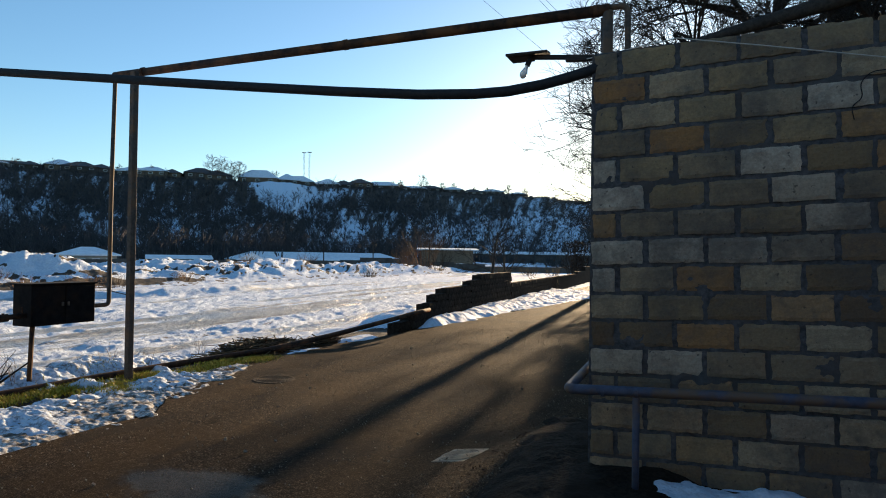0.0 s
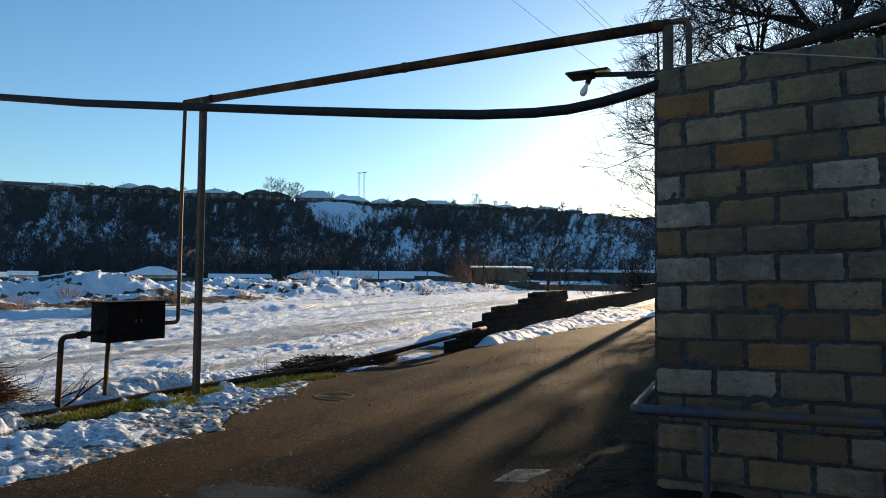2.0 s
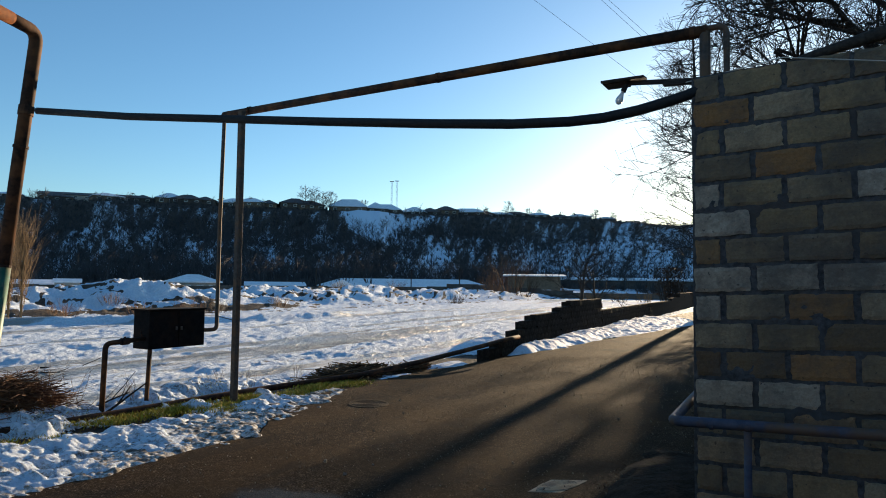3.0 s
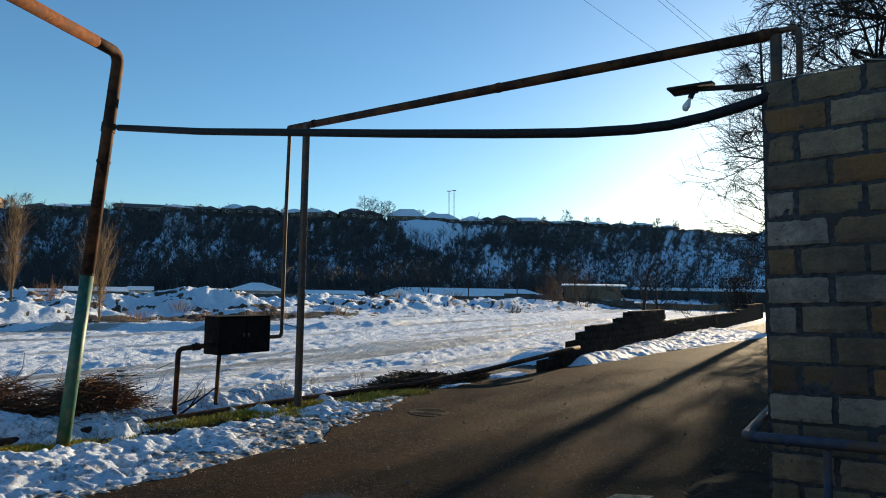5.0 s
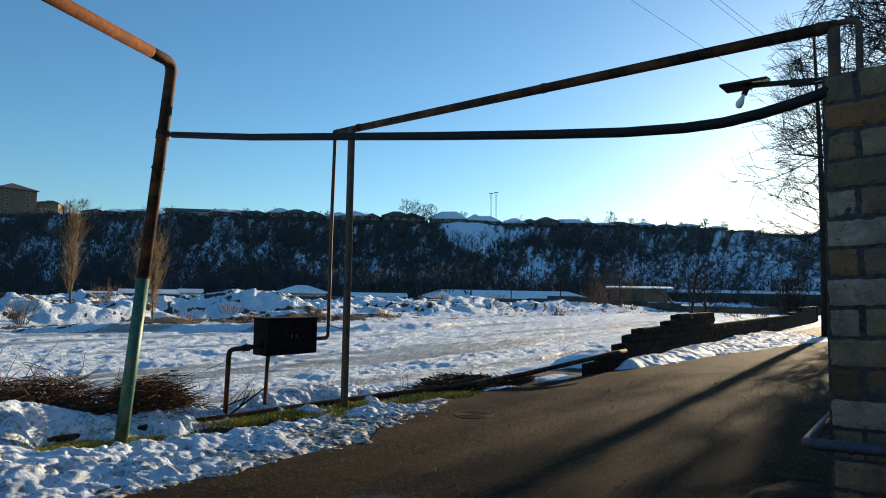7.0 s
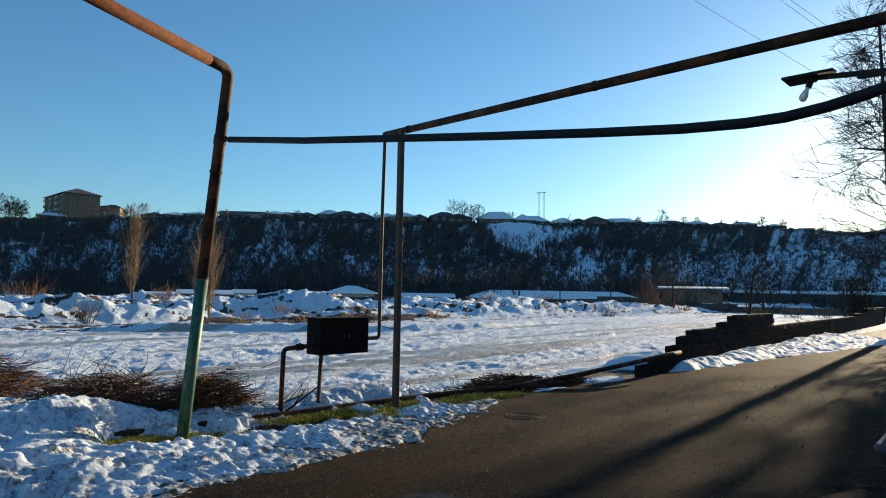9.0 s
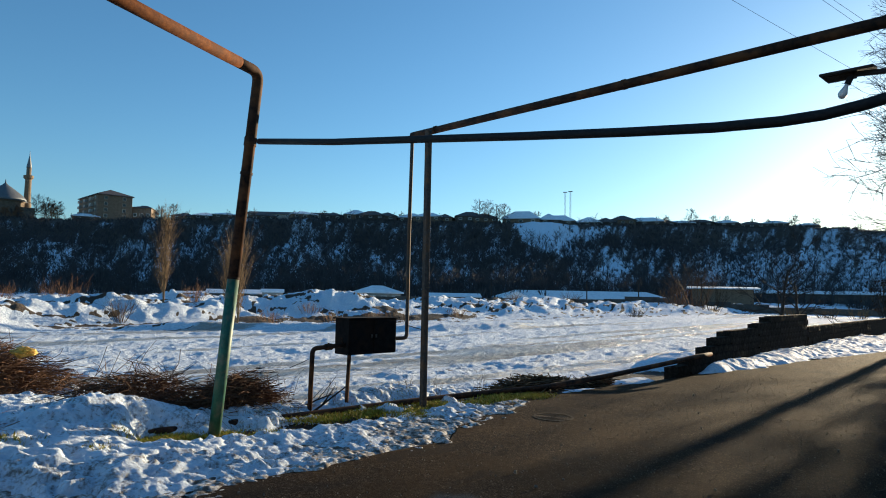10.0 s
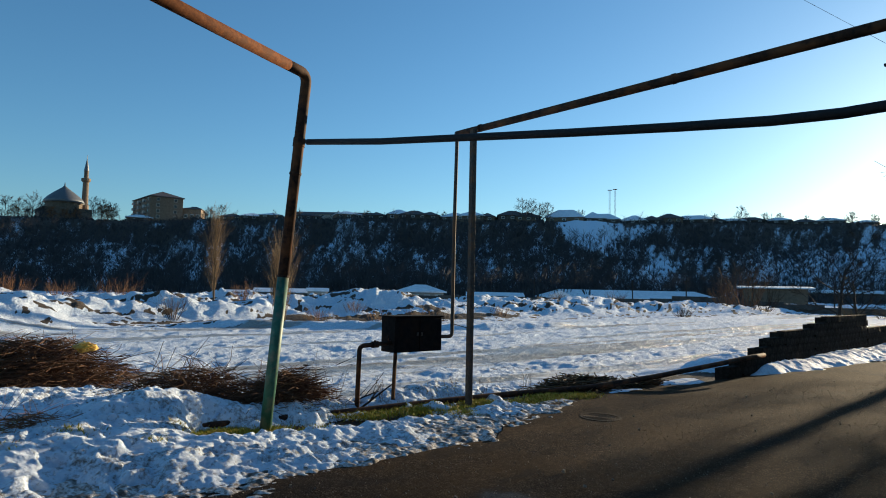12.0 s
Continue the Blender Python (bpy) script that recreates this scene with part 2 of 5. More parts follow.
def make_glass():
    m, nt, b = base("bulb_glass", 0.12)
    b.inputs["Base Color"].default_value = (0.85, 0.85, 0.82, 1)
    b.inputs["Transmission Weight"].default_value = 0.08
    b.inputs["Roughness"].default_value = 0.35
    return m


BULB = make_glass()


# ---- mesh helpers ----
class Mesh:
    """Collects vertices and faces of one mesh."""

    def __init__(self):
        self.v, self.f = [], []

    def add(self, verts, faces):
        k = len(self.v)
        self.v += [tuple(p) for p in verts]
        self.f += [tuple(i + k for i in f) for f in faces]

    def box(self, c, s, ch=0.0, m=None):
        """A box about c of size s; ch: the chamfer of its edges."""
        hx, hy, hz = s[0] / 2, s[1] / 2, s[2] / 2
        bm = bmesh.new()
        bmesh.ops.create_cube(bm, size=1.0)
        for v in bm.verts:
            v.co = Vector((v.co.x * 2 * hx, v.co.y * 2 * hy, v.co.z * 2 * hz))
        if ch:
            bmesh.ops.bevel(bm, geom=list(bm.edges), offset=ch, segments=1, affect="EDGES")
        mm = Matrix.Translation(c) @ (m if m else Matrix())
        bm.verts.index_update()
        self.add([mm @ v.co for v in bm.verts], [[v.index for v in f.verts] for f in bm.faces])
        bm.free()

    def tube(self, pts, r, n=8, r2=None, cap=True):
        """A tube along pts, its radius going from r to r2."""
        pts = [Vector(p) for p in pts]
        r2 = r if r2 is None else r2
        k, m = len(self.v), len(pts)
        side = None
        for i, p in enumerate(pts):
            d = (pts[min(i + 1, m - 1)] - pts[max(i - 1, 0)]).normalized()
            if side is None:
                side = d.cross(Vector((0, 0, 1)) if abs(d.z) < 0.9 else Vector((1, 0, 0))).normalized()
            side = (side - d * side.dot(d)).normalized()
            up = d.cross(side)
            rr = r + (r2 - r) * i / (m - 1)
            for j in range(n):
                a = 2 * math.pi * j / n
                self.v.append(tuple(p + side * (math.cos(a) * rr) + up * (math.sin(a) * rr)))
        for i in range(m - 1):
            for j in range(n):
                a, b = k + i * n + j, k + i * n + (j + 1) % n
                self.f.append((a, b, b + n, a + n))
        if cap:
            self.f.append(tuple(k + j for j in reversed(range(n))))
            self.f.append(tuple(k + (m - 1) * n + j for j in range(n)))

    def lathe(self, c, prof, n=24):
        """A body of revolution about the upright through c, from (radius, height) pairs."""
        k = len(self.v)
        for r, z in prof:
            for j in range(n):
                a = 2 * math.pi * j / n
                self.v.append((c[0] + r * math.cos(a), c[1] + r * math.sin(a), c[2] + z))
        for i in range(len(prof) - 1):
            for j in range(n):
                a, b = k + i * n + j, k + i * n + (j + 1) % n
                self.f.append((a, b, b + n, a + n))
        self.f.append(tuple(k + j for j in reversed(range(n))))
        self.f.append(tuple(k + (len(prof) - 1) * n + j for j in range(n)))

    def data(self, name, mat, smooth=False):
        me = bpy.data.meshes.new(name)
        me.from_pydata(self.v, [], self.f)
        me.materials.append(mat)
        if smooth:
            me.polygons.foreach_set("use_smooth", [True] * len(me.polygons))
        me.update()
        return me


def part(name, mb, mat, parent=None, label="", smooth=False):
    """Links a mesh as one object, under its thing or part where there is one."""
    ob = new(name, mb.data(name, mat, smooth))
    if parent is not None:
        ob.parent = parent
    return tagged(ob, label)


def thing(name, label, category, at=(0, 0, 0), group="", kind="", turn=0.0):
    ob = new(name)
    ob.empty_display_size = 0.1
    ob.matrix_world = pose(*at, 0, 0, turn)
    return tagged(ob, label, category, group, kind)


def bend(pts, r, k=5):
    """A polyline with its corners rounded to about r."""
    pts = [Vector(p) for p in pts]
    out = [pts[0]]
    for a, b, c in zip(pts, pts[1:], pts[2:]):
        u, w = (a - b), (c - b)
        rr = min(r, u.length / 2, w.length / 2)
        p, q = b + u.normalized() * rr, b + w.normalized() * rr
        for i in range(k + 1):
            t = i / k
            out.append(p * (1 - t) ** 2 + b * 2 * t * (1 - t) + q * t * t)
    return out + [pts[-1]]


# ---- heights of the ground ----
def hash2(ix, iy, seed):
    h = (ix.astype(np.int64) * 374761393 + iy.astype(np.int64) * 668265263 + seed * 974634533) & 0xFFFFFFFF
    h = ((h ^ (h >> 13)) * 1274126177) & 0xFFFFFFFF
    return ((h ^ (h >> 16)) & 0xFFFF) / 65535.0


def vnoise(x, y, seed=0):
    ix, iy = np.floor(x), np.floor(y)
    fx, fy = x - ix, y - iy
    fx, fy = fx * fx * (3 - 2 * fx), fy * fy * (3 - 2 * fy)
    a, b, c, d = hash2(ix, iy, seed), hash2(ix + 1, iy, seed), hash2(ix, iy + 1, seed), hash2(ix + 1, iy + 1, seed)
    return (a * (1 - fx) + b * fx) * (1 - fy) + (c * (1 - fx) + d * fx) * fy


def fbm(x, y, octaves=4, seed=0, gain=0.5):
    s, a, n = 0.0, 1.0, 0.0
    for o in range(octaves):
        s, n = s + a * vnoise(x * 2 ** o + 17.3 * o, y * 2 ** o - 9.1 * o, seed + o), n + a
        a *= gain
    return s / n


def sstep(a, b, x):
    t = np.clip((np.asarray(x, float) - a) / (b - a), 0, 1)
    return t * t * (3 - 2 * t)


HX, HY = 0.8, -5.1                # the point from which the far slopes are laid out
RIDGE_AZ = [-180, -60, -20, 0, 8, 15, 20, 25, 36, 39, 46, 54, 62, 70, 75, 84, 92, 110, 180]
RIDGE_EL = [0.6, 1.0, 2.0, 3.8, 4.9, 5.5, 5.7, 5.95, 6.1, 6.2, 6.25, 6.2, 5.95, 5.4, 5.0, 4.7, 4.5, 2.5, 0.6]
RIDGE_R = [420, 420, 400, 360, 340, 320, 300, 280, 245, 240, 240, 245, 255, 265, 272, 285, 290, 340, 420]
EDGE_Y = [-30, 0.9, 2.0, 3.3, 4.6, 7, 11, 15, 20, 28, 60]
EDGE_X = [-5.25, -5.25, -6.05, -6.5, -6.85, -6.65, -6.4, -6.0, -5.55, -4.75, 2.0]


def road_z(x, y):
    return 0.05 + 0.36 * sstep(-1.9, 0.2, x) * (1 - sstep(0.4, 3.0, y)) + 0.02 * fbm(x * 0.4, y * 0.4, 3, 5) + 0.05 * sstep(1, 6, x)


def azimuth(x, y):
    return np.degrees(np.arctan2(-(x - HX), y - HY)), np.hypot(x - HX, y - HY)


def ridge(az):
    return np.interp(az, RIDGE_AZ, RIDGE_R), np.interp(az, RIDGE_AZ, RIDGE_EL)


def ice_mask(x, y):
    """Driven and frozen lanes of the field, long in y."""
    ice = np.clip(5.0 * (fbm(x * 0.55 + 0.04 * y, y * 0.04, 5, 73, 0.6) - 0.48), 0, 1) * sstep(-8.0, -11, x) * (1 - sstep(30, 34, -x))
    return np.maximum(ice, 0.7 * np.exp(-((x + 10.0 + 0.25 * np.sin(y * 0.5)) / 0.8) ** 4) * sstep(-3, 2, y))


def bank_line(y):
    return -33.0 + 3.0 * (fbm(y * 0.05, y * 0 + 3, 3, 41) - 0.5) + 5.0 * sstep(6, -6, y)


def ground_z(x, y):
    x, y = np.asarray(x, float), np.asarray(y, float)
    az, r = azimuth(x, y)
    edge = np.interp(y, EDGE_Y, EDGE_X)
    z = np.where(x > edge - 0.2, road_z(x, y) - 0.06, 0.0)
    out = sstep(edge + 0.3, edge - 2.2, x)
    z = z * (1 - out)
    # the trampled and driven field
    f = sstep(-7.5, -10, x)
    tracks = fbm(x * 1.3 + 0.05 * y, y * 0.09, 3, 11) - 0.5
    flat = 1 - 0.8 * ice_mask(x, y)
    z = z + f * flat * (0.10 * tracks + 0.10 * (fbm(x * 0.9 + y * 0.3, y * 0.7 - x * 0.25, 5, 23) - 0.5) + 0.20 * (fbm(x * 2.6 + y * 0.4, y * 1.7, 5, 29, 0.62) - 0.5)) - 0.03 * f
    # low shovelled ridges across the field
    z = z + f * 0.35 * np.clip(fbm(x * 0.22, y * 0.05, 3, 31) - 0.58, 0, 1)
    # a long smooth drift lying across the field
    du = x - np.interp(y, [5, 12.6, 17.6, 23.6, 32, 39], [-32, -27.4, -23.6, -22.9, -24.6, -25.3])
    z = z + 0.34 * np.exp(-((du + 0.8) / np.where(du > -0.8, 0.55, 1.6)) ** 2) * sstep(4, 9, y) * (1 - sstep(25, 44, y)) * (0.7 + 0.6 * fbm(y * 0.3, y * 0, 2, 37))
    # the heaped bank
    u = bank_line(y) - x
    on = sstep(0, 5.0, u) * (1 - 0.62 * sstep(13, 20, u))
    heap = 1.2 + 1.7 * (fbm(x * 0.16, y * 0.13, 4, 43) - 0.5) + 1.0 * (fbm(x * 0.42, y * 0.38, 3, 47) - 0.5)
    heap = heap + 0.9 * np.abs(fbm(x * 0.8, y * 0.8, 3, 53) - 0.5) - 0.2 + 0.7 * (fbm(x * 1.4, y * 1.1, 5, 57, 0.55) - 0.5) - 0.5 * np.clip(fbm(x * 0.55, y * 0.5, 4, 59) - 0.56, 0, 1) + 0.25 * sstep(14, -2, y)
    far_y = 1 - 0.35 * sstep(60, 140, y)
    z = z + on * np.clip(heap, 0.25, 4) * far_y * sstep(-40, -10, y + 25)
    # the valley side
    R, E = ridge(az)
    top = 2.0 + R * np.tan(np.radians(E)) - 0.4
    rel = r / R
    rough = 0.035 * (fbm(az * 0.35, rel * 6, 4, 61) - 0.5) * 2
    prof = sstep(0.47, 1.0, rel + rough) * 0.72 + sstep(0.86, 0.985, rel + rough) * 0.28
    gully = (fbm(az * 0.55, rel * 2.0, 4, 67) - 0.5) * 7 * np.clip((rel - 0.5) * 4, 0, 1) * np.clip((1.0 - rel) * 8, 0, 1)
    z = z + top * prof + gully
    return z - 8.0 * sstep(1.6, 8.0, rel)


def snow_masks(x, y, z):
    az, r = azimuth(x, y)
    R, E = ridge(az)
    rel = r / R
    n = fbm(x * 0.5, y * 0.12, 4, 71)
    snow = 0.72 + 1.1 * (n - 0.42)
    ice = ice_mask(x, y)
    # dirt breaks through on the bank
    bank = sstep(-31, -34, x) * (rel < 0.45)
    dirt = fbm(x * 2.0, y * 0.6, 5, 179, 0.65)
    snow = np.where(bank > 0, 0.92 - 1.2 * sstep(0.57, 0.66, dirt), snow)
    # a cut edge of dark soil along the foot of the bank
    uf = bank_line(y) - x
    cut = np.exp(-((uf - 1.3) / 0.75) ** 4) * sstep(9, 14, y) * (1 - sstep(26, 36, y))
    snow = snow - 1.3 * cut * sstep(0.40, 0.52, fbm(x * 0.5, y * 0.45, 5, 80, 0.65) + 0.05)
    hill = sstep(0.44, 0.5, rel)
    patch = 0.4 * fbm(az * 0.6 + rel * 4, rel * 7.0, 4, 83, 0.6) + 0.6 * fbm(az * 2.8 + rel * 14, rel * 20.0, 5, 84, 0.7)
    k = (rel - 0.77) / 0.2
    big = np.exp(-(((az - 35.5 - 1.5 * k + 0.5 * (fbm(rel * 40, az * 1.5, 3, 85) - 0.5)) / np.clip(0.7 + 1.7 * k, 0.3, 2.4)) ** 4)) * sstep(0.76, 0.80, rel) * (1 - sstep(0.965, 0.985, rel))
    second = np.exp(-(((az - 31.3 + (rel - 0.66) * 12) / 1.2) ** 4)) * sstep(0.58, 0.61, rel) * (1 - sstep(0.72, 0.77, rel))
    third = np.exp(-(((az - 32.2) / 1.9) ** 4)) * sstep(0.90, 0.92, rel) * (1 - sstep(0.94, 0.965, rel))
    top = sstep(0.955, 0.985, rel)
    hs = 0.49 - 0.10 * sstep(0.82, 0.90, rel) + 1.0 * (patch - 0.5) + 0.9 * big + 0.5 * second + 0.15 * third - 0.35 * top * (rel < 1.0) - 0.03 * sstep(48, 56, az) - 0.10 * (1 - sstep(0.5, 0.62, rel)) + 0.05 * sstep(30, 18, az)
    hs = np.where(rel > 1.01, 0.9, hs)
    snow = snow * (1 - hill) + hs * hill
    snow = np.where(x > -8.0, 0.05 + 0.5 * (n - 0.3), snow)
    return np.clip(snow, 0, 1), np.clip(ice, 0, 1) * (1 - hill)


def sheet(name, X, Y, Z, mat, attrs=None, smooth=True, keep=None):
    """A mesh from grids of places; keep: which vertices stay."""
    n, m = X.shape
    idx = np.arange(n * m).reshape(n, m)
    q = np.stack([idx[:-1, :-1], idx[1:, :-1], idx[1:, 1:], idx[:-1, 1:]], -1).reshape(-1, 4)
    if keep is not None:
        q = q[keep.reshape(-1)[q].any(1)]
    used = np.unique(q)
    remap = np.full(n * m, -1)
    remap[used] = np.arange(len(used))
    q = remap[q]
    co = np.stack([X, Y, Z], -1).reshape(-1, 3)[used]
    me = bpy.data.meshes.new(name)
    me.vertices.add(len(co))
    me.vertices.foreach_set("co", co.astype(np.float32).ravel())
    me.loops.add(q.size)
    me.loops.foreach_set("vertex_index", q.ravel().astype(np.int32))
    me.polygons.add(len(q))
    me.polygons.foreach_set("loop_start", np.arange(0, q.size, 4, dtype=np.int32))
    me.polygons.foreach_set("use_smooth", np.full(len(q), smooth))
    me.update(calc_edges=True)
    for k, a in (attrs or {}).items():
        me.attributes.new(k, "FLOAT", "POINT").data.foreach_set("value", a.reshape(-1)[used].astype(np.float32))
    me.materials.append(mat)
    me.validate()
    return new(name, me)


# ---- ground, road, snow ----
az_line = np.concatenate([np.arange(-180, -6, 4.0), np.arange(-6, 6, 0.6), np.arange(6, 92, 0.165), np.arange(92, 180.1, 4.0)])
r_line = np.concatenate([np.linspace(0.3, 5.0, 12), 5.3 * 1.0165 ** np.arange(0, 33), 9.1 * 1.0075 ** np.arange(0, 258), 62.8 * 1.0165 ** np.arange(0, 105), np.linspace(345, 420, 20)[1:], 440 * 1.25 ** np.arange(0, 11)])
A, Rr = np.meshgrid(np.radians(az_line), r_line)
GX, GY = HX - np.sin(A) * Rr, HY + np.cos(A) * Rr
GZ = ground_z(GX, GY)
ms, mi = snow_masks(GX, GY, GZ)
# the grid runs clockwise seen from above: turn it over so that its faces look up
ground = sheet("ground", GX[:, ::-1], GY[:, ::-1], GZ[:, ::-1], GROUND, {"snow": ms[:, ::-1], "ice": mi[:, ::-1]})
tagged(ground, "snow-covered river flat with icy tracks, heaped bank and wooded slope", "ground", kind="structure")

ry = np.concatenate([np.arange(-30, -6, 0.5), np.arange(-6, 30, 0.12), np.arange(30, 61, 0.5)])
rt = np.linspace(0, 1, 120)
RY, RT = np.meshgrid(ry, rt)
redge = np.interp(RY, EDGE_Y, EDGE_X) - 0.25 + 0.25 * (fbm(RY * 1.1, RY * 0, 4, 91) - 0.5)
RX = redge + (14.0 - redge) * RT ** 1.5
RZ = road_z(RX, RY) + 0.03 * (fbm(RX * 0.7, RY * 0.7, 4, 93) - 0.5)
RZ = np.where(RT < 0.001, RZ - 0.12, RZ)
wetness = 0.75 * np.exp(-((RX + 3.3) / 1.05) ** 2 - ((RY + 0.75) / 0.75) ** 2) + 0.5 * np.exp(-((RX + 4.6) / 0.8) ** 2 - ((RY - 2.9) / 0.5) ** 2) + 0.45 * np.exp(-((RX + 2.0) / 0.8) ** 2 - ((RY + 2.3) / 1.2) ** 2)
road = sheet("road", RX[::-1], RY[::-1], RZ[::-1], ASPHALT, {"wet": wetness[::-1]})
tagged(road, "worn brown-grey asphalt road with damp patches", "road", kind="structure")


def snow_patch(name, label, x0, x1, y0, y1, step, thick, mat, top=None):
    """Snow lying on the ground, thick where thick() says so; its edge is where it thins out."""
    X, Y = np.meshgrid(np.arange(x0, x1, step), np.arange(y0, y1, step), indexing="ij")
    T = thick(X, Y)
    Z = (top(X, Y) if top else np.maximum(road_z(X, Y), ground_z(X, Y))) + T
    ob = sheet(name, X, Y, Z, mat, keep=T > -0.03)
    return tagged(ob, label, "snow", kind="stuff")


def verge_edge(x, y):
    """Where the snow of the verge ends on the asphalt, ragged."""
    line = -5.5 - 0.55 * sstep(0.7, 1.5, y) - 0.75 * sstep(2.0, 4.5, y) + 0.7 * sstep(-2.8, -4.2, y)
    return line + 0.9 * (fbm(x * 1.2, y * 1.2, 3, 165) - 0.5) + 0.5 * (fbm(x * 5.0, y * 5.0, 3, 166, 0.6) - 0.5)


def verge_thick(x, y):
    edge = verge_edge(x, y)
    lump = 0.15 * (fbm(x * 1.1, y * 1.1, 3, 101) - 0.45) + 0.07 * (fbm(x * 3.6, y * 3.6, 3, 103) - 0.5) + 0.075 * (fbm(x * 7.5, y * 7.5, 4, 105, 0.65) - 0.5) - 0.26 * np.clip(fbm(x * 6.0 + 3, y * 6.0, 2, 106) - 0.56, 0, 1)
    body = 0.17 * sstep(0.0, 1.8, edge - x) + 0.02 * sstep(0.0, 0.3, edge - x)
    mound = 0.36 * np.exp(-((x + 8.6) / 0.7) ** 2 - ((y + 2.5) / 1.0) ** 2) + 0.22 * np.exp(-((x + 7.6) / 0.8) ** 2 - ((y + 3.9) / 1.2) ** 2) + 0.30 * np.exp(-((x + 10.3) / 0.8) ** 2 - ((y + 4.0) / 1.5) ** 2)
    t = body + lump * (0.8 + 0.5 * sstep(-0.2, 0.8, edge - x)) + mound - 0.05
    t = t - 0.22 * sstep(0.25, -0.75, edge - x)
    bare = 0.5 * np.exp(-((x + 7.85) / 0.4) ** 2 - ((y + 1.85) / 0.35) ** 2) + 0.75 * np.exp(-((x + 7.65) / 0.42) ** 2) * sstep(-2.4, -1.3, y) * np.clip(fbm(x * 2.2, y * 2.2, 3, 107) - 0.10, 0, 1)
    t = t - bare - 0.4 * sstep(-8.5, -9.4, x + 0.5 * fbm(y * 0.8, y * 0, 3, 109)) * sstep(-2.0, -0.5, y)
    t = t - 0.25 * sstep(3.6, 5.0, y) * (0.4 + fbm(x * 1.5, y * 1.5, 3, 111)) - 0.5 * sstep(5.0, 6.0, y)
    return t - 0.3 * np.exp(-((x + 6.15) / 0.55) ** 2 - ((y + 3.85) / 0.25) ** 2)


snow_patch("snow_verge", "trampled, lumpy snow along the road edge", -12.4, -4.2, -7.0, 6.0, 0.026, verge_thick, SNOW_DIRTY)


SLUSH = speckled("slush", (0.22, 0.18, 0.13), (0.68, 0.67, 0.65), 24.0, 0.7, bumpd=0.012, c3=(0.09, 0.068, 0.045), scale3=7.0, at=(0.40, 0.58))


def slush_thick(x, y):
    edge = verge_edge(x, y)
    t = 0.008 + 0.08 * (fbm(x * 4, y * 4, 4, 161, 0.65) - 0.5) + 0.05 * (fbm(x * 15, y * 15, 2, 163) - 0.5)
    return t - 0.12 * sstep(0.0, -0.6, edge - x) - 0.4 * sstep(4.2, 5.0, y)


ob = snow_patch("slush_edge", "thin dirty slush where the snow meets the asphalt", -7.0, -3.6, -7.0, 5.0, 0.024, slush_thick, SLUSH)


def strip_thick(x, y):
    wall = np.interp(y, [9.0, 21, 46, 63], [-6.5, -7.3, -8.95, -10.1])
    edge = np.interp(y, EDGE_Y, EDGE_X) + 0.1
    u = (x - wall) / np.maximum(edge - wall, 0.3)
    t = 0.27 * (1 - sstep(0.0, 1.0, u)) + 0.26 * (fbm(x * 1.3, y * 0.7, 5, 121, 0.6) - 0.5) + 0.05 * (fbm(x * 7, y * 7, 3, 123) - 0.5)
    t = t - 0.5 * sstep(0.85, 1.15, u) - 0.06
    return t - 0.35 * sstep(12.6, 10.6, y)


snow_patch("snow_strip", "ploughed snow heaped along the foot of the low wall", -8.6, -3.6, 9.2, 34, 0.05, strip_thick, SNOW)


def small_strip(x, y):
    return 0.10 * np.exp(-((x + 7.0) / 0.28) ** 2) * sstep(7.6, 8.2, y) * (1 - sstep(9.0, 9.4, y)) + 0.07 * np.exp(-((x + 6.95) / 0.2) ** 2 - ((y - 6.3) / 0.8) ** 2) + 0.06 * (fbm(x * 3, y * 3, 3, 131) - 0.5) - 0.05


snow_patch("snow_patch", "thin strip of old snow beside the ground pipe", -7.7, -6.3, 5.2, 9.6, 0.04, small_strip, SNOW)


def foot_thick(x, y):
    t = 0.085 * sstep(-0.75, -0.3, y) * sstep(0.38, 0.55, x) + 0.14 * (fbm(x * 3.1, y * 3.1, 4, 141) - 0.5) + 0.06 * (fbm(x * 11, y * 11, 2, 143) - 0.5)
    return t - 0.03 * sstep(-0.12, 0.0, y) - 0.03 - 0.4 * sstep(0.42, 0.25, x + 0.1 * fbm(y * 5, y * 0, 3, 145)) - 0.3 * sstep(-0.9, -1.5, y)


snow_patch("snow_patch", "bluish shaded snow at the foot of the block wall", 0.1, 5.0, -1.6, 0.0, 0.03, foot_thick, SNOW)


# ---- unseen walls added behind the camera, closing the yard and blocking sky light ----
for nm, c, sz in (("wall_north", (3.7, -9.4, 2.4), (14.0, 0.4, 5.2)), ("wall_east", (10.5, -4.7, 2.2), (0.4, 9.0, 4.8))):
    mb = Mesh()
    mb.box(c, sz, 0.02)
    tagged(part(nm, mb, BRICKWALL), "unseen plain masonry wall added to block sky light", "wall", kind="structure")


def shaded_dirt_thick(x, y):
    t = 0.06 + 0.07 * (fbm(x * 3.0, y * 3.0, 4, 147) - 0.5) + 0.03 * (fbm(x * 12, y * 12, 2, 148) - 0.5)
    return t - 0.2 * sstep(-0.55, -1.0, x + 0.5 * (fbm(y * 1.2, y * 0, 3, 149) - 0.5) + 0.1 * y) - 0.2 * sstep(2.6, 4.0, y) - 0.2 * sstep(0.5, 1.2, x)


# soil strip whose dark colour also holds the shade at the wall foot
SHADED_SOIL = speckled("shaded_soil", (0.010, 0.008, 0.006), (0.035, 0.025, 0.016), 30.0, 0.95, bumpd=0.02, c3=(0.02, 0.014, 0.009), scale3=3.0, spec=0.1)
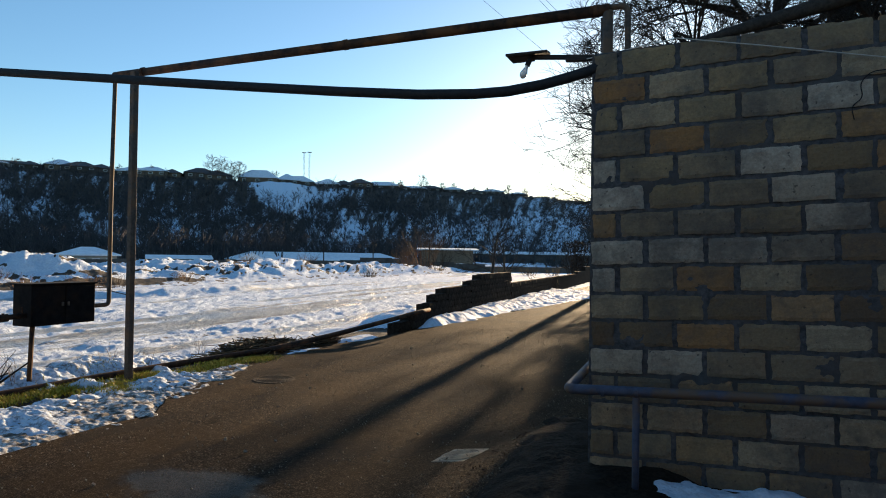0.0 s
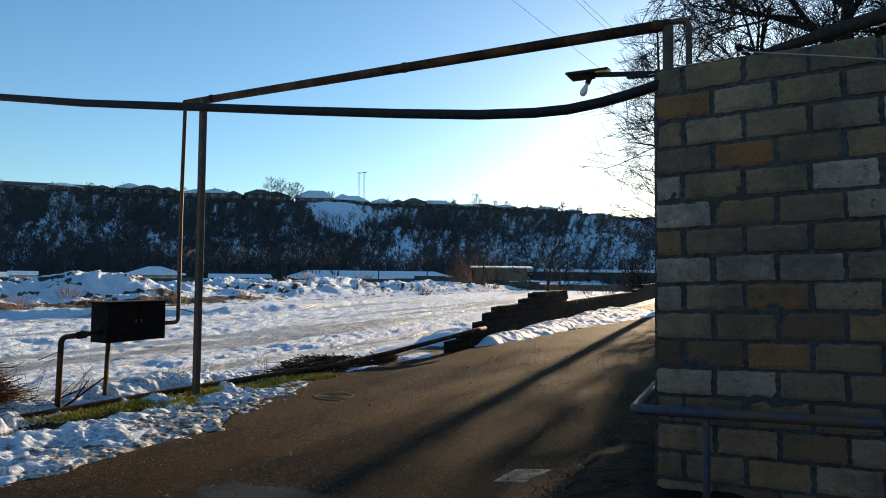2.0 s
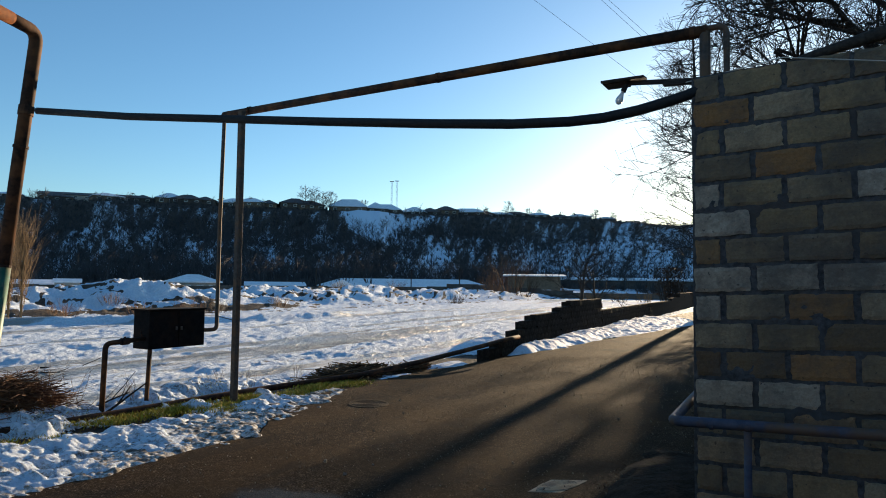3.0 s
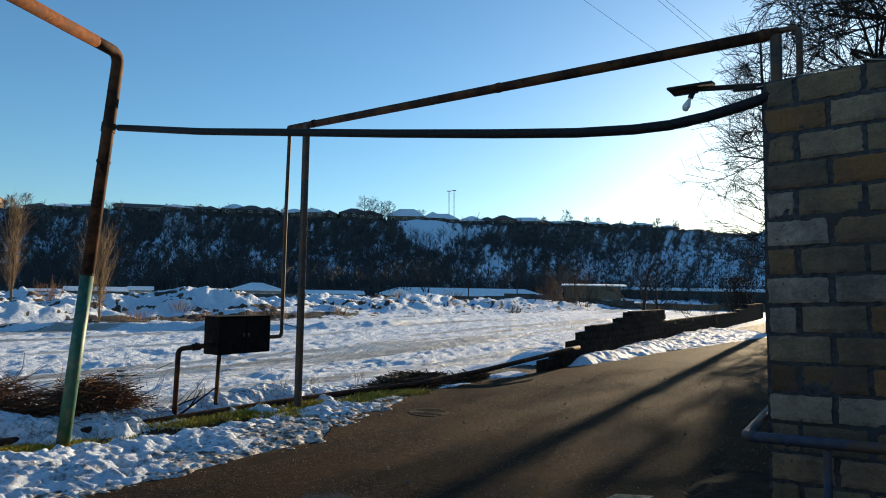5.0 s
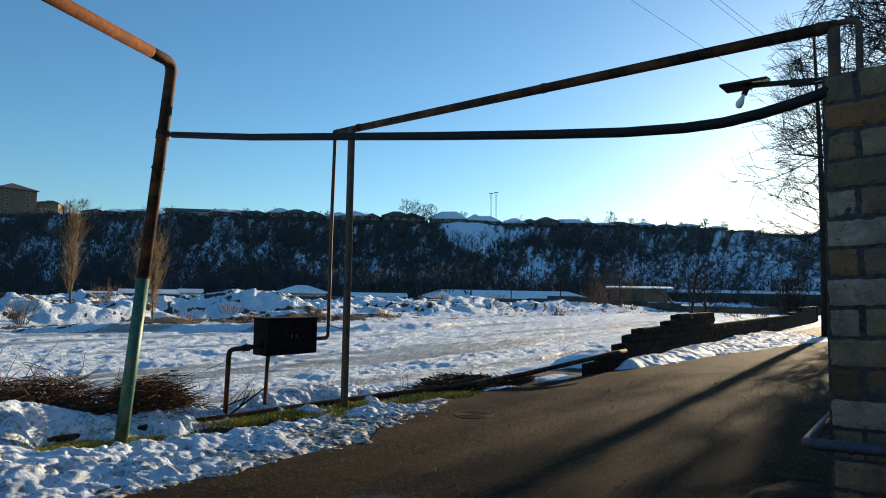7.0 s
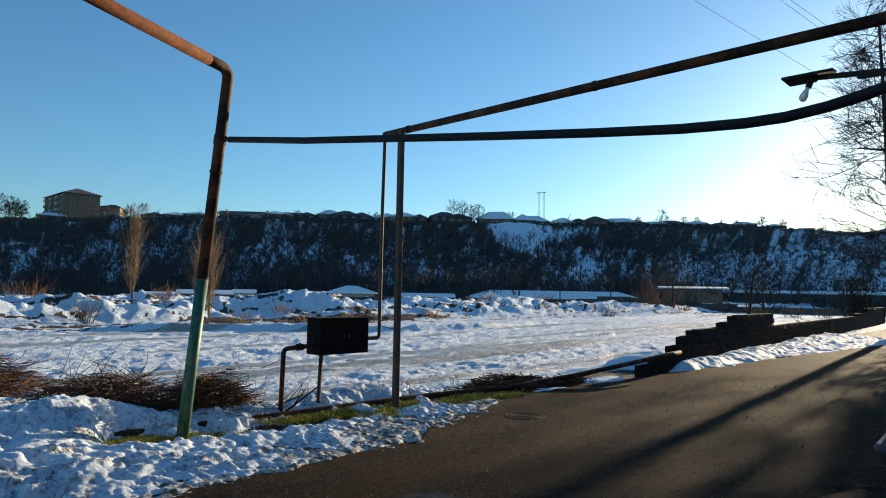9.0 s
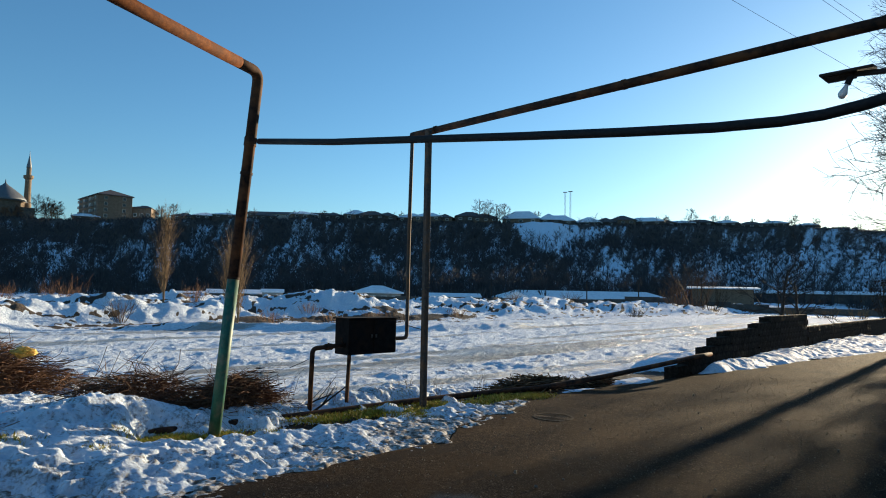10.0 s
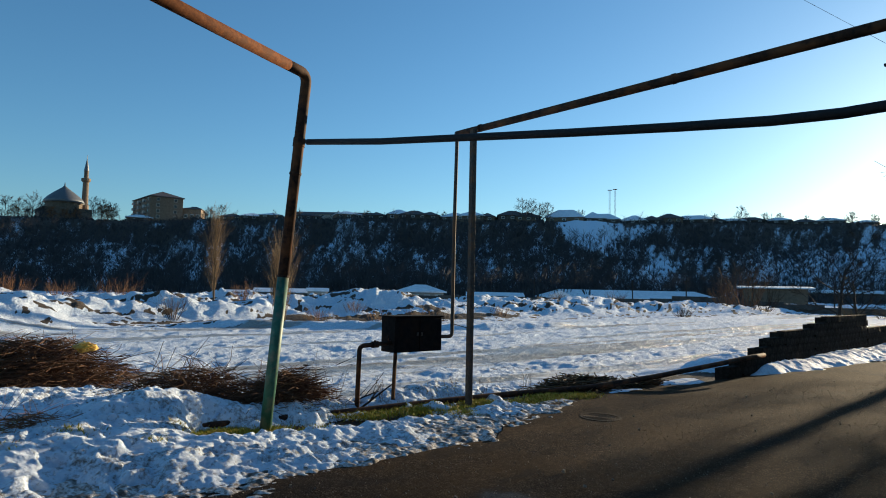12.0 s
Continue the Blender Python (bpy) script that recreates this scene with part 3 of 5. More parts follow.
ob = snow_patch("shaded_dirt_strip", "crumbly soil along the wall foot, shade put into its dark colour", -1.7, 2.2, -3.4, 4.4, 0.04, shaded_dirt_thick, SHADED_SOIL)
ob["category"] = "soil"

# ---- block wall ----
COURSE, LONG, TOPZ, SLOPE = 0.205, 0.412, 3.615, 0.035
wall = new("wall_south")
tagged(wall, "wall of sawn tan limestone blocks with thick smeared mortar", "wall", kind="structure")
body = Mesh()
body.box((3.9, 0.215, 1.75), (7.8, 0.39, 3.66), 0.01)
body.box((0.2, 6.5, 1.75), (0.38, 12.2, 3.5), 0.01)
body.box((7.6, 6.5, 1.75), (0.38, 12.2, 3.5), 0.01)
body.box((3.9, 12.4, 1.75), (7.8, 0.38, 3.5), 0.01)
part("core", body, MORTAR, wall)
WX, WZ = np.meshgrid(np.concatenate([np.arange(0, 2.6, 0.018), np.arange(2.6, 7.8, 0.1)]), np.arange(0.0, 3.64, 0.018))
mj = fbm(WX * 5, WZ * 5, 4, 151) - 0.5
WY = 0.011 - 0.024 * mj - 0.008 * (fbm(WX * 30, WZ * 30, 2, 153) - 0.5)
WY = WY - 0.011 * sstep(0.62, 0.74, fbm(WX * 2.6, WZ * 3.4, 5, 157, 0.6))
mortar = sheet("mortar", WX, WY, np.minimum(WZ, TOPZ + SLOPE * WX), MORTAR, smooth=True)
mortar.parent = wall


def block_mesh(length, seed):
    """A sawn block with chipped edges; its front looks to -y, its middle is the origin."""
    rnd = random.Random(seed)
    mb = Mesh()
    nx, nz, h, d = 10, 6, COURSE - 0.020, 0.05
    for i in range(nx + 1):
        for j in range(nz + 1):
            u, w = i / nx, j / nz
            ex, ez = min(u, 1 - u) * length, min(w, 1 - w) * h
            rim = min(ex, ez)
            x = (u - 0.5) * length + (rnd.uniform(-0.006, 0.006) if 0 < i < nx else (0.5 - u) * rnd.uniform(0, 0.022))
            z = (w - 0.5) * h + (rnd.uniform(-0.004, 0.004) if 0 < j < nz else (0.5 - w) * rnd.uniform(0, 0.018))
            y = -0.004 + (0.004 + rnd.uniform(0, 0.007) if rim < 1e-6 else rnd.uniform(-0.002, 0.002))
            mb.v.append((x, y, z))
    for i in range(nx):
        for j in range(nz):
            a = i * (nz + 1) + j
            mb.f.append((a, a + nz + 1, a + nz + 2, a + 1))
    rimv = [i * (nz + 1) for i in range(nx)] + [nx * (nz + 1) + j for j in range(nz)] + [i * (nz + 1) + nz for i in range(nx, 0, -1)] + [j for j in range(nz, 0, -1)]
    k = len(mb.v)
    for a in rimv:
        x, y, z = mb.v[a]
        mb.v.append((x, d, z))
    m = len(rimv)
    for i in range(m):
        mb.f.append((rimv[i], k + i, k + (i + 1) % m, rimv[(i + 1) % m]))
    return mb.data("block", BLOCK)


LONG_BLOCKS = [block_mesh(LONG - 0.026, s) for s in range(10)]
HEAD_BLOCKS = [block_mesh(LONG / 2 - 0.03, 50 + s) for s in range(5)]
rnd = random.Random(4)
for c in range(17):
    x = 0.0
    first = True
    while x < 5.4:
        head = first and c % 2 == 0
        w = LONG / 2 if head else LONG
        ob = new("block", rnd.choice(HEAD_BLOCKS if head else LONG_BLOCKS))
        ob.parent = wall
        cx = x + w / 2
        z = TOPZ - (c + 0.5) * COURSE + SLOPE * cx + rnd.uniform(-0.004, 0.004)
        ob.matrix_world = pose(cx + rnd.uniform(-0.006, 0.006), rnd.uniform(-0.006, 0.004), z, 0, -math.degrees(SLOPE) + rnd.uniform(-0.5, 0.5), rnd.uniform(-0.4, 0.4))
        x, first = x + w, False

# ---- pipes, gate, lamp, gas box ----
gate = thing("pipe_gate", "tall rusty gas pipe arch over the road", "pipeline", (-7.55, 2.42, 0.0))


def local(ob, pts):
    inv = ob.matrix_world.inverted()
    return [inv @ Vector(p) for p in pts]


def pipe(name, parent, pts, r, mat, round_to=0.0, n=14, label=""):
    mb = Mesh()
    p = local(parent, pts) if parent is not None else [Vector(q) for q in pts]
    mb.tube(bend(p, round_to) if round_to else p, r, n)
    return part(name, mb, mat, parent, label, smooth=True)


def collar(mb, p, d, r, w):
    p, d = Vector(p), Vector(d).normalized()
    mb.tube([p - d * w / 2, p + d * w / 2], r, 14)


post = Mesh()
post.box((0, 0, 2.42), (0.10, 0.10, 4.95), 0.012)
part("post", post, GALV, gate, "square steel post, sunlit along one edge")
pipe("top_pipe", gate, [(-8.26, 2.66, 4.96), (-0.16, 1.97, 4.70)], 0.062, RUST)
pipe("end_post", gate, [(-0.18, 1.97, 0.1), (-0.18, 1.97, 4.685)], 0.055, GALV)
pipe("down_pipe", gate, [(-0.16, 1.97, 4.72), (0.03, 1.955, 4.715), (0.03, 1.955, 3.2)], 0.032, GALV, 0.09)
pipe("feed_pipe", gate, [(-8.26, 2.66, 4.96), (-8.26, 2.66, 4.75), (-8.19, 2.57, 3.0), (-8.19, 2.57, 1.19), (-8.22, 2.2, 1.19)], 0.034, GALV, 0.08)
for q in ((-7.55, 2.59, 4.94), (-3.6, 2.262, 4.811), (-0.3, 1.98, 4.705)):
    cl = Mesh()
    collar(cl, local(gate, [q])[0], (1, -0.085, -0.03), 0.069, 0.05)
    part("weld_collar", cl, RUST, gate)
pipe("wire_stub", gate, [(-8.19, 2.57, 1.42), (-7.55, 2.45, 1.36)], 0.008, BLACK, n=6)

leaning = thing("leaning_pipe", "leaning pipe post, green paint below and rust above", "pipeline", (-7.62, -1.29, 0.2))
pb, pe = Vector((-7.62, -1.29, 0.05)), Vector((-7.575, -0.87, 5.10))
pipe("green_shaft", leaning, [pb, pb + (pe - pb) * 0.42], 0.079, GREEN, label="flaking green-painted lower shaft")
pipe("rusty_shaft", leaning, [pb + (pe - pb) * 0.42, pe, Vector((-7.2, -1.72, 5.11))], 0.076, RUST, 0.16, label="rust-brown upper shaft with welded bend")
pipe("cross_pipe", leaning, [Vector((-7.40, -1.26, 5.105)), Vector((-6.52, -3.22, 5.13)), Vector((-4.0, -8.75, 5.2))], 0.079, ORANGE_RUST, label="sunlit orange-rusty overhead pipe")
pipe("far_post", leaning, [(-4.0, -8.75, 0.0), (-4.0, -8.75, 5.2)], 0.079, RUST)
for k, w in ((0.42, 0.03), (0.71, 0.03), (0.80, 0.12)):
    cl = Mesh()
    collar(cl, local(leaning, [pb + (pe - pb) * k])[0], pe - pb, 0.086, w)
    part("weld_collar", cl, RUST, leaning)

hose = thing("black_pipe", "thick black pipe sagging from the wall to the leaning post", "pipe", (0.05, 0.03, 3.5))
hpts = [(0.25, 0.06, 3.60), (-0.02, 0.03, 3.495), (-0.17, 0.01, 3.455), (-0.39, -0.01, 3.41), (-0.66, -0.04, 3.375), (-0.94, -0.07, 3.37), (-1.42, -0.12, 3.395), (-2.15, -0.2, 3.465), (-3.29, -0.32, 3.59), (-4.53, -0.45, 3.735), (-6.04, -0.61, 3.91), (-7.64, -0.79, 4.135)]
pipe("tube", hose, hpts, 0.043, BLACK, n=12)

lamp = thing("bracket_lamp", "bare bulb under a weathered board on a bracket arm", "lamp", (0.0, 0.08, 3.62))
mb = Mesh()
mb.box((-0.24, 0, 0.02), (0.56, 0.035, 0.035), 0.005, pose(0, 0, 0, 0, 6, 0))
mb.box((-0.05, 0.0, -0.01), (0.34, 0.04, 0.04), 0.005, pose(0, 0, 0, 0, 3, 0))
part("arm", mb, OLD_WOOD, lamp)
mb = Mesh()
mb.box((-0.53, 0.0, 0.075), (0.34, 0.17, 0.022), 0.004, pose(0, 0, 0, 10, -1, 4))
mb.box((-0.59, 0.01, 0.05), (0.20, 0.12, 0.02), 0.004, pose(0, 0, 0, -8, 3, -8))
part("board", mb, OLD_WOOD, lamp, "splintered dark board")
mb = Mesh()
mb.tube([(-0.50, 0, 0.055), (-0.535, -0.005, -0.02)], 0.02, 10, 0.022)
part("socket", mb, BLACK, lamp)
mb = Mesh()
mb.lathe((0, 0, 0), [(0.012, 0.0), (0.014, -0.02), (0.022, -0.045), (0.030, -0.068), (0.030, -0.085), (0.022, -0.103), (0.008, -0.112)][::-1], 16)
ob = part("bulb", mb, BULB, lamp, "frosted white glass bulb", smooth=True)
ob.matrix_local = pose(-0.534, -0.005, -0.015, 0, 24, 0)

box = thing("gas_cabinet", "black sheet-steel gas regulator cabinet on thin legs", "cabinet", (-8.3, 1.73, 0.1))
mb = Mesh()
mb.box((0, 0, 1.155), (0.40, 1.03, 0.60), 0.008)
part("body", mb, BOXMAT, box)
mb = Mesh()
mb.box((-0.01, 0, 1.462), (0.46, 1.09, 0.02), 0.005)
part("lid", mb, BOXMAT, box)
for yy, w in ((-0.255, 0.49), (0.255, 0.49)):
    mb = Mesh()
    mb.box((0.207, yy, 1.15), (0.012, w, 0.55), 0.004)
    d = part("door", mb, BOXMAT, box)
    mb = Mesh()
    mb.box((0.222, yy * 0.18, 1.16), (0.022, 0.03, 0.06), 0.004)
    part("latch", mb, GALV, d)
for p in ((0.12, -0.47),):
    mb = Mesh()
    mb.tube([(p[0], p[1], 0.0), (p[0] - 0.01, p[1] + 0.04, 0.86)], 0.033, 8)
    part("leg", mb, RUST, box)
mb = Mesh()
mb.tube(bend([(0.1, -1.17, 0.0), (0.1, -1.15, 0.99), (0.08, -0.5, 1.02)], 0.09), 0.038, 10)
part("inlet_pipe", mb, RUST, box, smooth=True)
mb = Mesh()
mb.tube([(0.09, -0.9, 1.0), (0.09, -0.78, 1.005)], 0.055, 10)
mb.tube([(0.09, -0.84, 1.0), (0.09, -0.84, 1.07)], 0.018, 8)
part("valve", mb, RUST, box)
mb = Mesh()
mb.tube([(0.09, -0.56, 1.0), (0.09, -0.58, 1.14)], 0.012, 6)
part("valve_lever", mb, RUST, box)

ground_pipe = thing("ground_pipe", "rusty gas pipe lying along the road verge", "pipe", (-8.0, 0, 0.1))
pipe("tube", ground_pipe, [(-8.35, -6.5, 0.12), (-8.2, -2.0, 0.10), (-8.05, 0.4, 0.08), (-7.95, 2.2, 0.09), (-7.85, 3.6, 0.09), (-7.35, 5.6, 0.13), (-6.95, 7.4, 0.27), (-6.5, 9.5, 0.48), (-6.42, 10.6, 0.56), (-6.40, 11.4, 0.58)], 0.055, RUST, 0.3)

rail = thing("rail_pipe", "blue-grey painted pipe running along the wall on a post", "pipe", (0.4, -0.45, 0.4))
pipe("long_pipe", rail, [(6.6, -0.45, 1.40), (-0.065, -0.45, 1.115), (-0.12, 2.4, 1.16)], 0.035, BLUE_PIPE, 0.05)
pipe("support_post", rail, [(0.40, -0.45, 0.25), (0.40, -0.45, 1.13)], 0.024, BLUE_PIPE)
pipe("support_post", rail, [(4.4, -0.45, 0.25), (4.4, -0.45, 1.30)], 0.03, BLUE_PIPE)
for q in (0.40, 0.18, 2.6):
    cl = Mesh()
    collar(cl, local(rail, [(q, -0.45, 1.132 + 0.043 * (q - 0.4) - 0.001)])[0], (1, 0, 0.043), 0.040, 0.025)
    part("clamp", cl, BLUE_PIPE, rail)

wire = thing("wall_wire", "thin pale wire strung along the wall top", "wire", (0.6, -0.02, 3.6))
pipe("strand", wire, [(-0.05, 0.06, 3.60), (0.62, -0.03, 3.655), (1.2, -0.04, 3.53), (1.95, -0.05, 3.36), (3.4, -0.05, 3.2)], 0.0045, PLASTER, n=5)
loop = thing("wire_loop", "loose loop of dark wire hanging on the wall", "wire", (1.75, -0.02, 3.2))
pipe("strand", loop, [(1.95, -0.03, 3.30), (1.82, -0.035, 3.29), (1.76, -0.03, 3.22), (1.78, -0.03, 3.12), (1.71, -0.03, 3.07), (1.73, -0.03, 2.98)], 0.004, BLACK, 0.04, n=5)
for a, b in (((-26.0, 30, 31.0), (-3.0, 30, 9.05)), ((-20.0, 30, 30.4), (-3.5, 30, 11.2)), ((-19.75, 30, 30.4), (-3.2, 30, 11.3))):
    ob = thing("overhead_wire", "thin overhead power line", "wire", b, "power lines")
    pipe("strand", ob, [a, (Vector(a) + Vector(b)) / 2 - Vector((0, 0, 0.25)), b], 0.009, BLACK, n=4)

# ---- manholes ----
def manhole(label, x, y, lift, mat, square=False, turn=0.0):
    z = float(road_z(np.array(x), np.array(y)))
    sx = float(road_z(np.array(x + 0.3), np.array(y)) - road_z(np.array(x - 0.3), np.array(y))) / 0.6
    sy = float(road_z(np.array(x), np.array(y + 0.3)) - road_z(np.array(x), np.array(y - 0.3))) / 0.6
    man = thing("manhole_cover", label, "manhole", (x, y, z + lift))
    tilt = Vector((-sx, -sy, 1)).to_track_quat("Z", "Y").to_matrix().to_4x4() @ pose(0, 0, 0, 0, 0, turn)
    mb = Mesh()
    if square:
        mb.box((0, 0, -0.03), (0.48, 0.40, 0.06), 0.006)
        rings, rr = 7, 0.182
    else:
        mb.lathe((0, 0, 0), [(0.33, -0.06), (0.33, 0.0), (0.325, 0.006), (0.285, 0.006), (0.285, -0.06)], 40)
        rings, rr = 6, 0.262
    part("plate" if square else "rim", mb, mat, man).matrix_local = tilt
    mb = Mesh()
    step = (rr - 0.012) / rings
    prof = [(rr + 0.012, -0.05), (rr + 0.012, 0.004)]
    for k in range(rings):
        prof += [(rr - step * k, 0.005), (rr - step * (k + 0.15), -0.002), (rr - step * (k + 0.5), -0.002), (rr - step * (k + 0.65), 0.005)]
    mb.lathe((0, 0, 0.003 if square else 0), prof + [(0.005, 0.005)], 40)
    part("lid", mb, mat, man).matrix_local = tilt


TAN_PLATE = speckled("tan_concrete", (0.30, 0.235, 0.15), (0.42, 0.34, 0.225), 30.0, 0.9, bumpd=0.003, c3=(0.2, 0.16, 0.11), scale3=6.0)
manhole("square tan concrete manhole cover with ring relief", -1.37, 0.86, 0.004, TAN_PLATE, True, 0.0)
manhole("muddy round manhole cover sunk in the asphalt", -5.56, 3.45, 0.0, speckled("mud_crust", (0.03, 0.023, 0.016), (0.09, 0.07, 0.05), 18.0, 0.9, bumpd=0.006, spec=0.05))

# ---- low stepped wall ----
low = thing("stepped_wall", "low stepped wall of dark weathered blocks along the road", "wall", (-6.4, 9.0, 0.0), kind="structure")
SY, SX = [9.0, 21.1, 46.0, 63.0], [-6.50, -7.33, -9.03, -10.2]


def low_top(y):
    for a, z in ((10.75, 0.34), (12.05, 0.5), (12.7, 0.71), (13.65, 0.93), (16.45, 1.09), (17.6, 1.24), (22.7, 1.44), (47.0, 0.95), (52, 1.12), (64, 1.45)):
        if y < a:
            return z
    return 1.4


mb = Mesh()
y = 9.95
while y < 64:
    xa = float(np.interp(y + 0.2, SY, SX))
    zt = low_top(y + 0.2)
    mb.box((xa + 6.4 - 0.2, y - 9.0 + 0.2, zt / 2 - 0.12), (0.33, 0.44, zt + 0.16), 0.0, pose(0, 0, 0, 0, 0, 3.9))
    y += 0.41
part("core", mb, BLOCK_DARK, low)
LOWM = []
for s in range(6):
    q = random.Random(900 + s)
    mb = Mesh()
    mb.box((0, 0, 0), (0.20, 0.412, 0.2), 0.005 + 0.004 * q.random())
    mb.v = [(a + q.uniform(-0.006, 0.006), b + q.uniform(-0.006, 0.006), c + q.uniform(-0.006, 0.006)) for a, b, c in mb.v]
    LOWM.append(mb.data("block", BLOCK_DARK))
rnd = random.Random(8)
y, count = 9.95, 0
while count < 300:
    for c in range(8):
        z, yy = c * 0.2 + 0.0, y + 0.2 + (0.2 if c % 2 else 0.0)
        if z + 0.19 <= low_top(yy) - low_top(yy) % 0.2 + 0.01:
            ob = new("block", rnd.choice(LOWM))
            ob.parent = low
            ob.matrix_world = pose(float(np.interp(yy, SY, SX)) - 0.09 + rnd.uniform(-0.006, 0.006), yy, z + low_top(yy) % 0.2 + 0.1, rnd.uniform(-0.3, 0.3), rnd.uniform(-0.3, 0.3), 3.9)
            count += 1
    y += 0.41


# ---- trees and brush ----
def grow(mb, rnd, p, d, length, r, depth, spread, droop=0.0, sides=5, twist=0.25, kids=(3, 5), shrink=0.62, tip=0.004):
    """A branch and its side branches."""
    steps = 4 if depth > 1 else depth + 2
    pts = [p.copy()]
    for _ in range(steps):
        d = (d + Vector((rnd.uniform(-1, 1), rnd.uniform(-1, 1), rnd.uniform(-1, 1))) * twist + Vector((0, 0, -droop))).normalized()
        pts.append(pts[-1] + d * length / steps)
    r2 = max(r * 0.45, tip) if depth else tip * 0.6
    mb.tube(pts, r, max(3, sides), r2, cap=False)
    if depth == 0:
        return
    for k in range(rnd.randint(*kids)):
        t = rnd.uniform(0.3, 1.0)
        i = min(steps - 1, int(t * steps))
        q = pts[i].lerp(pts[i + 1], t * steps - i)
        a = Vector((rnd.uniform(-1, 1), rnd.uniform(-1, 1), rnd.uniform(-0.6, 1)))
        a = (a - d * a.dot(d)).normalized()
        e = (d * math.cos(spread) + a * math.sin(spread)).normalized()
        grow(mb, rnd, q, e, length * shrink * rnd.uniform(0.7, 1.15), max(r2, r * (1 - 0.55 * t)) * 0.62, depth - 1, spread, droop, sides - 1, twist, kids, shrink, tip)


def tree(name, label, at, height, trunk_r, seed, lean=(0, 0), first=0.35, limbs=8, depth=3, spread=0.75, droop=0.02, kids=(3, 5), mat=None, twig=0.006, reach=0.42, group="", limb_mat=None):
    rnd = random.Random(seed)
    ob = thing(name, label, "tree", at, group)
    mb = Mesh()
    pts = [Vector((lean[0] * t * t, lean[1] * t * t, height * 0.8 * t - 0.1)) + Vector((rnd.uniform(-1, 1), rnd.uniform(-1, 1), 0)) * 0.02 * height * t for t in (0, 0.2, 0.4, 0.6, 0.8, 1.0)]
    mb.tube(pts, trunk_r, 10, trunk_r * 0.3)
    part("trunk", mb, BARK if mat is None else mat, ob, smooth=True)
    mb = Mesh()
    for k in range(limbs):
        t = first + (1 - first) * (k + rnd.random()) / limbs
        i = min(4, int(t * 5))
        q = pts[i].lerp(pts[i + 1], t * 5 - i)
        a = k * 2.4 + rnd.uniform(-0.4, 0.4)
        e = Vector((math.cos(a), math.sin(a), 0.35 + 0.9 * t)).normalized()
        grow(mb, rnd, q, e, height * reach * rnd.uniform(0.75, 1.1) * (1.15 - 0.5 * t), trunk_r * 0.5 * (1.1 - 0.7 * t), depth, spread, droop, 5, 0.22, kids, 0.6, twig)
    part("crown", mb, limb_mat or (BARK if mat is None else mat), ob)
    return ob


tree("yard_tree", "large bare tree with dense twigs behind the block wall", (2.1, 6.6, 0.2), 9.0, 0.20, 3, (-0.4, -0.5), 0.22, 25, 4, 0.8, 0.03, (5, 5), twig=0.006, reach=0.35)
tree("yard_tree", "bare tree with dense dark twigs close behind the block wall", (3.4, 4.6, 0.2), 7.2, 0.16, 8, (-0.3, -0.2), 0.35, 28, 4, 0.85, 0.02, (4, 5), twig=0.006, reach=0.38)
tree("yard_tree", "large bare tree with dense twigs behind the block wall", (4.2, 7.5, 0.2), 9.5, 0.2, 5, (-0.4, -0.3), 0.24, 18, 4, 0.8, 0.03, (4, 5), twig=0.005, reach=0.42)
limb = thing("leaning_limb", "thick dark limb leaning over the wall top", "tree", (0.5, 3.0, 3.6))
mb = Mesh()
mb.tube(bend(local(limb, [(0.3, 3.0, 4.45), (0.62, 3.0, 4.56), (1.2, 3.05, 4.70), (2.0, 3.1, 4.88), (3.6, 3.2, 5.3), (4.6, 3.3, 3.2)]), 0.2), 0.03, 12, 0.13)
part("limb", mb, BARK, limb, smooth=True)


def tall_tree(label, at, height, seed):
    """A straight trunk with level, drooping side branches full of fine twigs."""
    rnd = random.Random(seed)
    ob = thing("roadside_tree", label, "tree", at)
    mb = Mesh()
    mb.tube([(0, 0, -0.2), (-0.02, 0, height * 0.3), (-0.12, 0.03, height * 0.65), (-0.3, 0, height)], 0.25, 10, 0.06)
    part("trunk", mb, BARK, ob, smooth=True)
    mb = Mesh()
    n = 84
    for k in range(n):
        t = 0.19 + 0.79 * (k + rnd.random()) / n
        a = k * 2.4 + rnd.uniform(-0.5, 0.5)
        e = Vector((math.cos(a), math.sin(a), rnd.uniform(-0.2, 0.95))).normalized()
        ln = rnd.uniform(1.5, 4.0) * (1.15 - 0.55 * t)
        grow(mb, rnd, Vector((-0.3 * t * t, 0, height * t)), e, ln, 0.032, 2, 0.6, 0.05, 4, 0.2, (7, 10), 0.55, 0.011)
    part("crown", mb, BARK, ob)


tall_tree("tall straight bare tree with drooping fine twigs at the bend", (-5.53, 36.8, 0.1), 17.5, 21)
# unseen trees added beyond the bend; their crowns dapple the road with shade
for k, (tx, ty, th, tr) in enumerate(((-3.2, 36.0, 7.5, 0.17), (-2.1, 27.0, 6.5, 0.14), (-3.8, 43.0, 8.2, 0.17), (-1.2, 33.0, 7.0, 0.15), (-3.4, 49.0, 8.6, 0.17), (-2.8, 31.5, 6.8, 0.15))):
    tree("roadside_tree", "unseen bare tree added beyond the bend to shade the road", (tx, ty, 0.1), th, tr, 60 + k, (0.1, 0.1), 0.14, 16, 3, 0.8, 0.0, (4, 5), twig=0.02, reach=0.22, group="roadside trees")
tree("small_tree", "small bare dark tree behind the low wall", (-9.6, 26.5, 0.1), 4.2, 0.11, 31, (0.3, 0.0), 0.3, 9, 3, 0.65, 0.02, (3, 4), twig=0.013, reach=0.40)
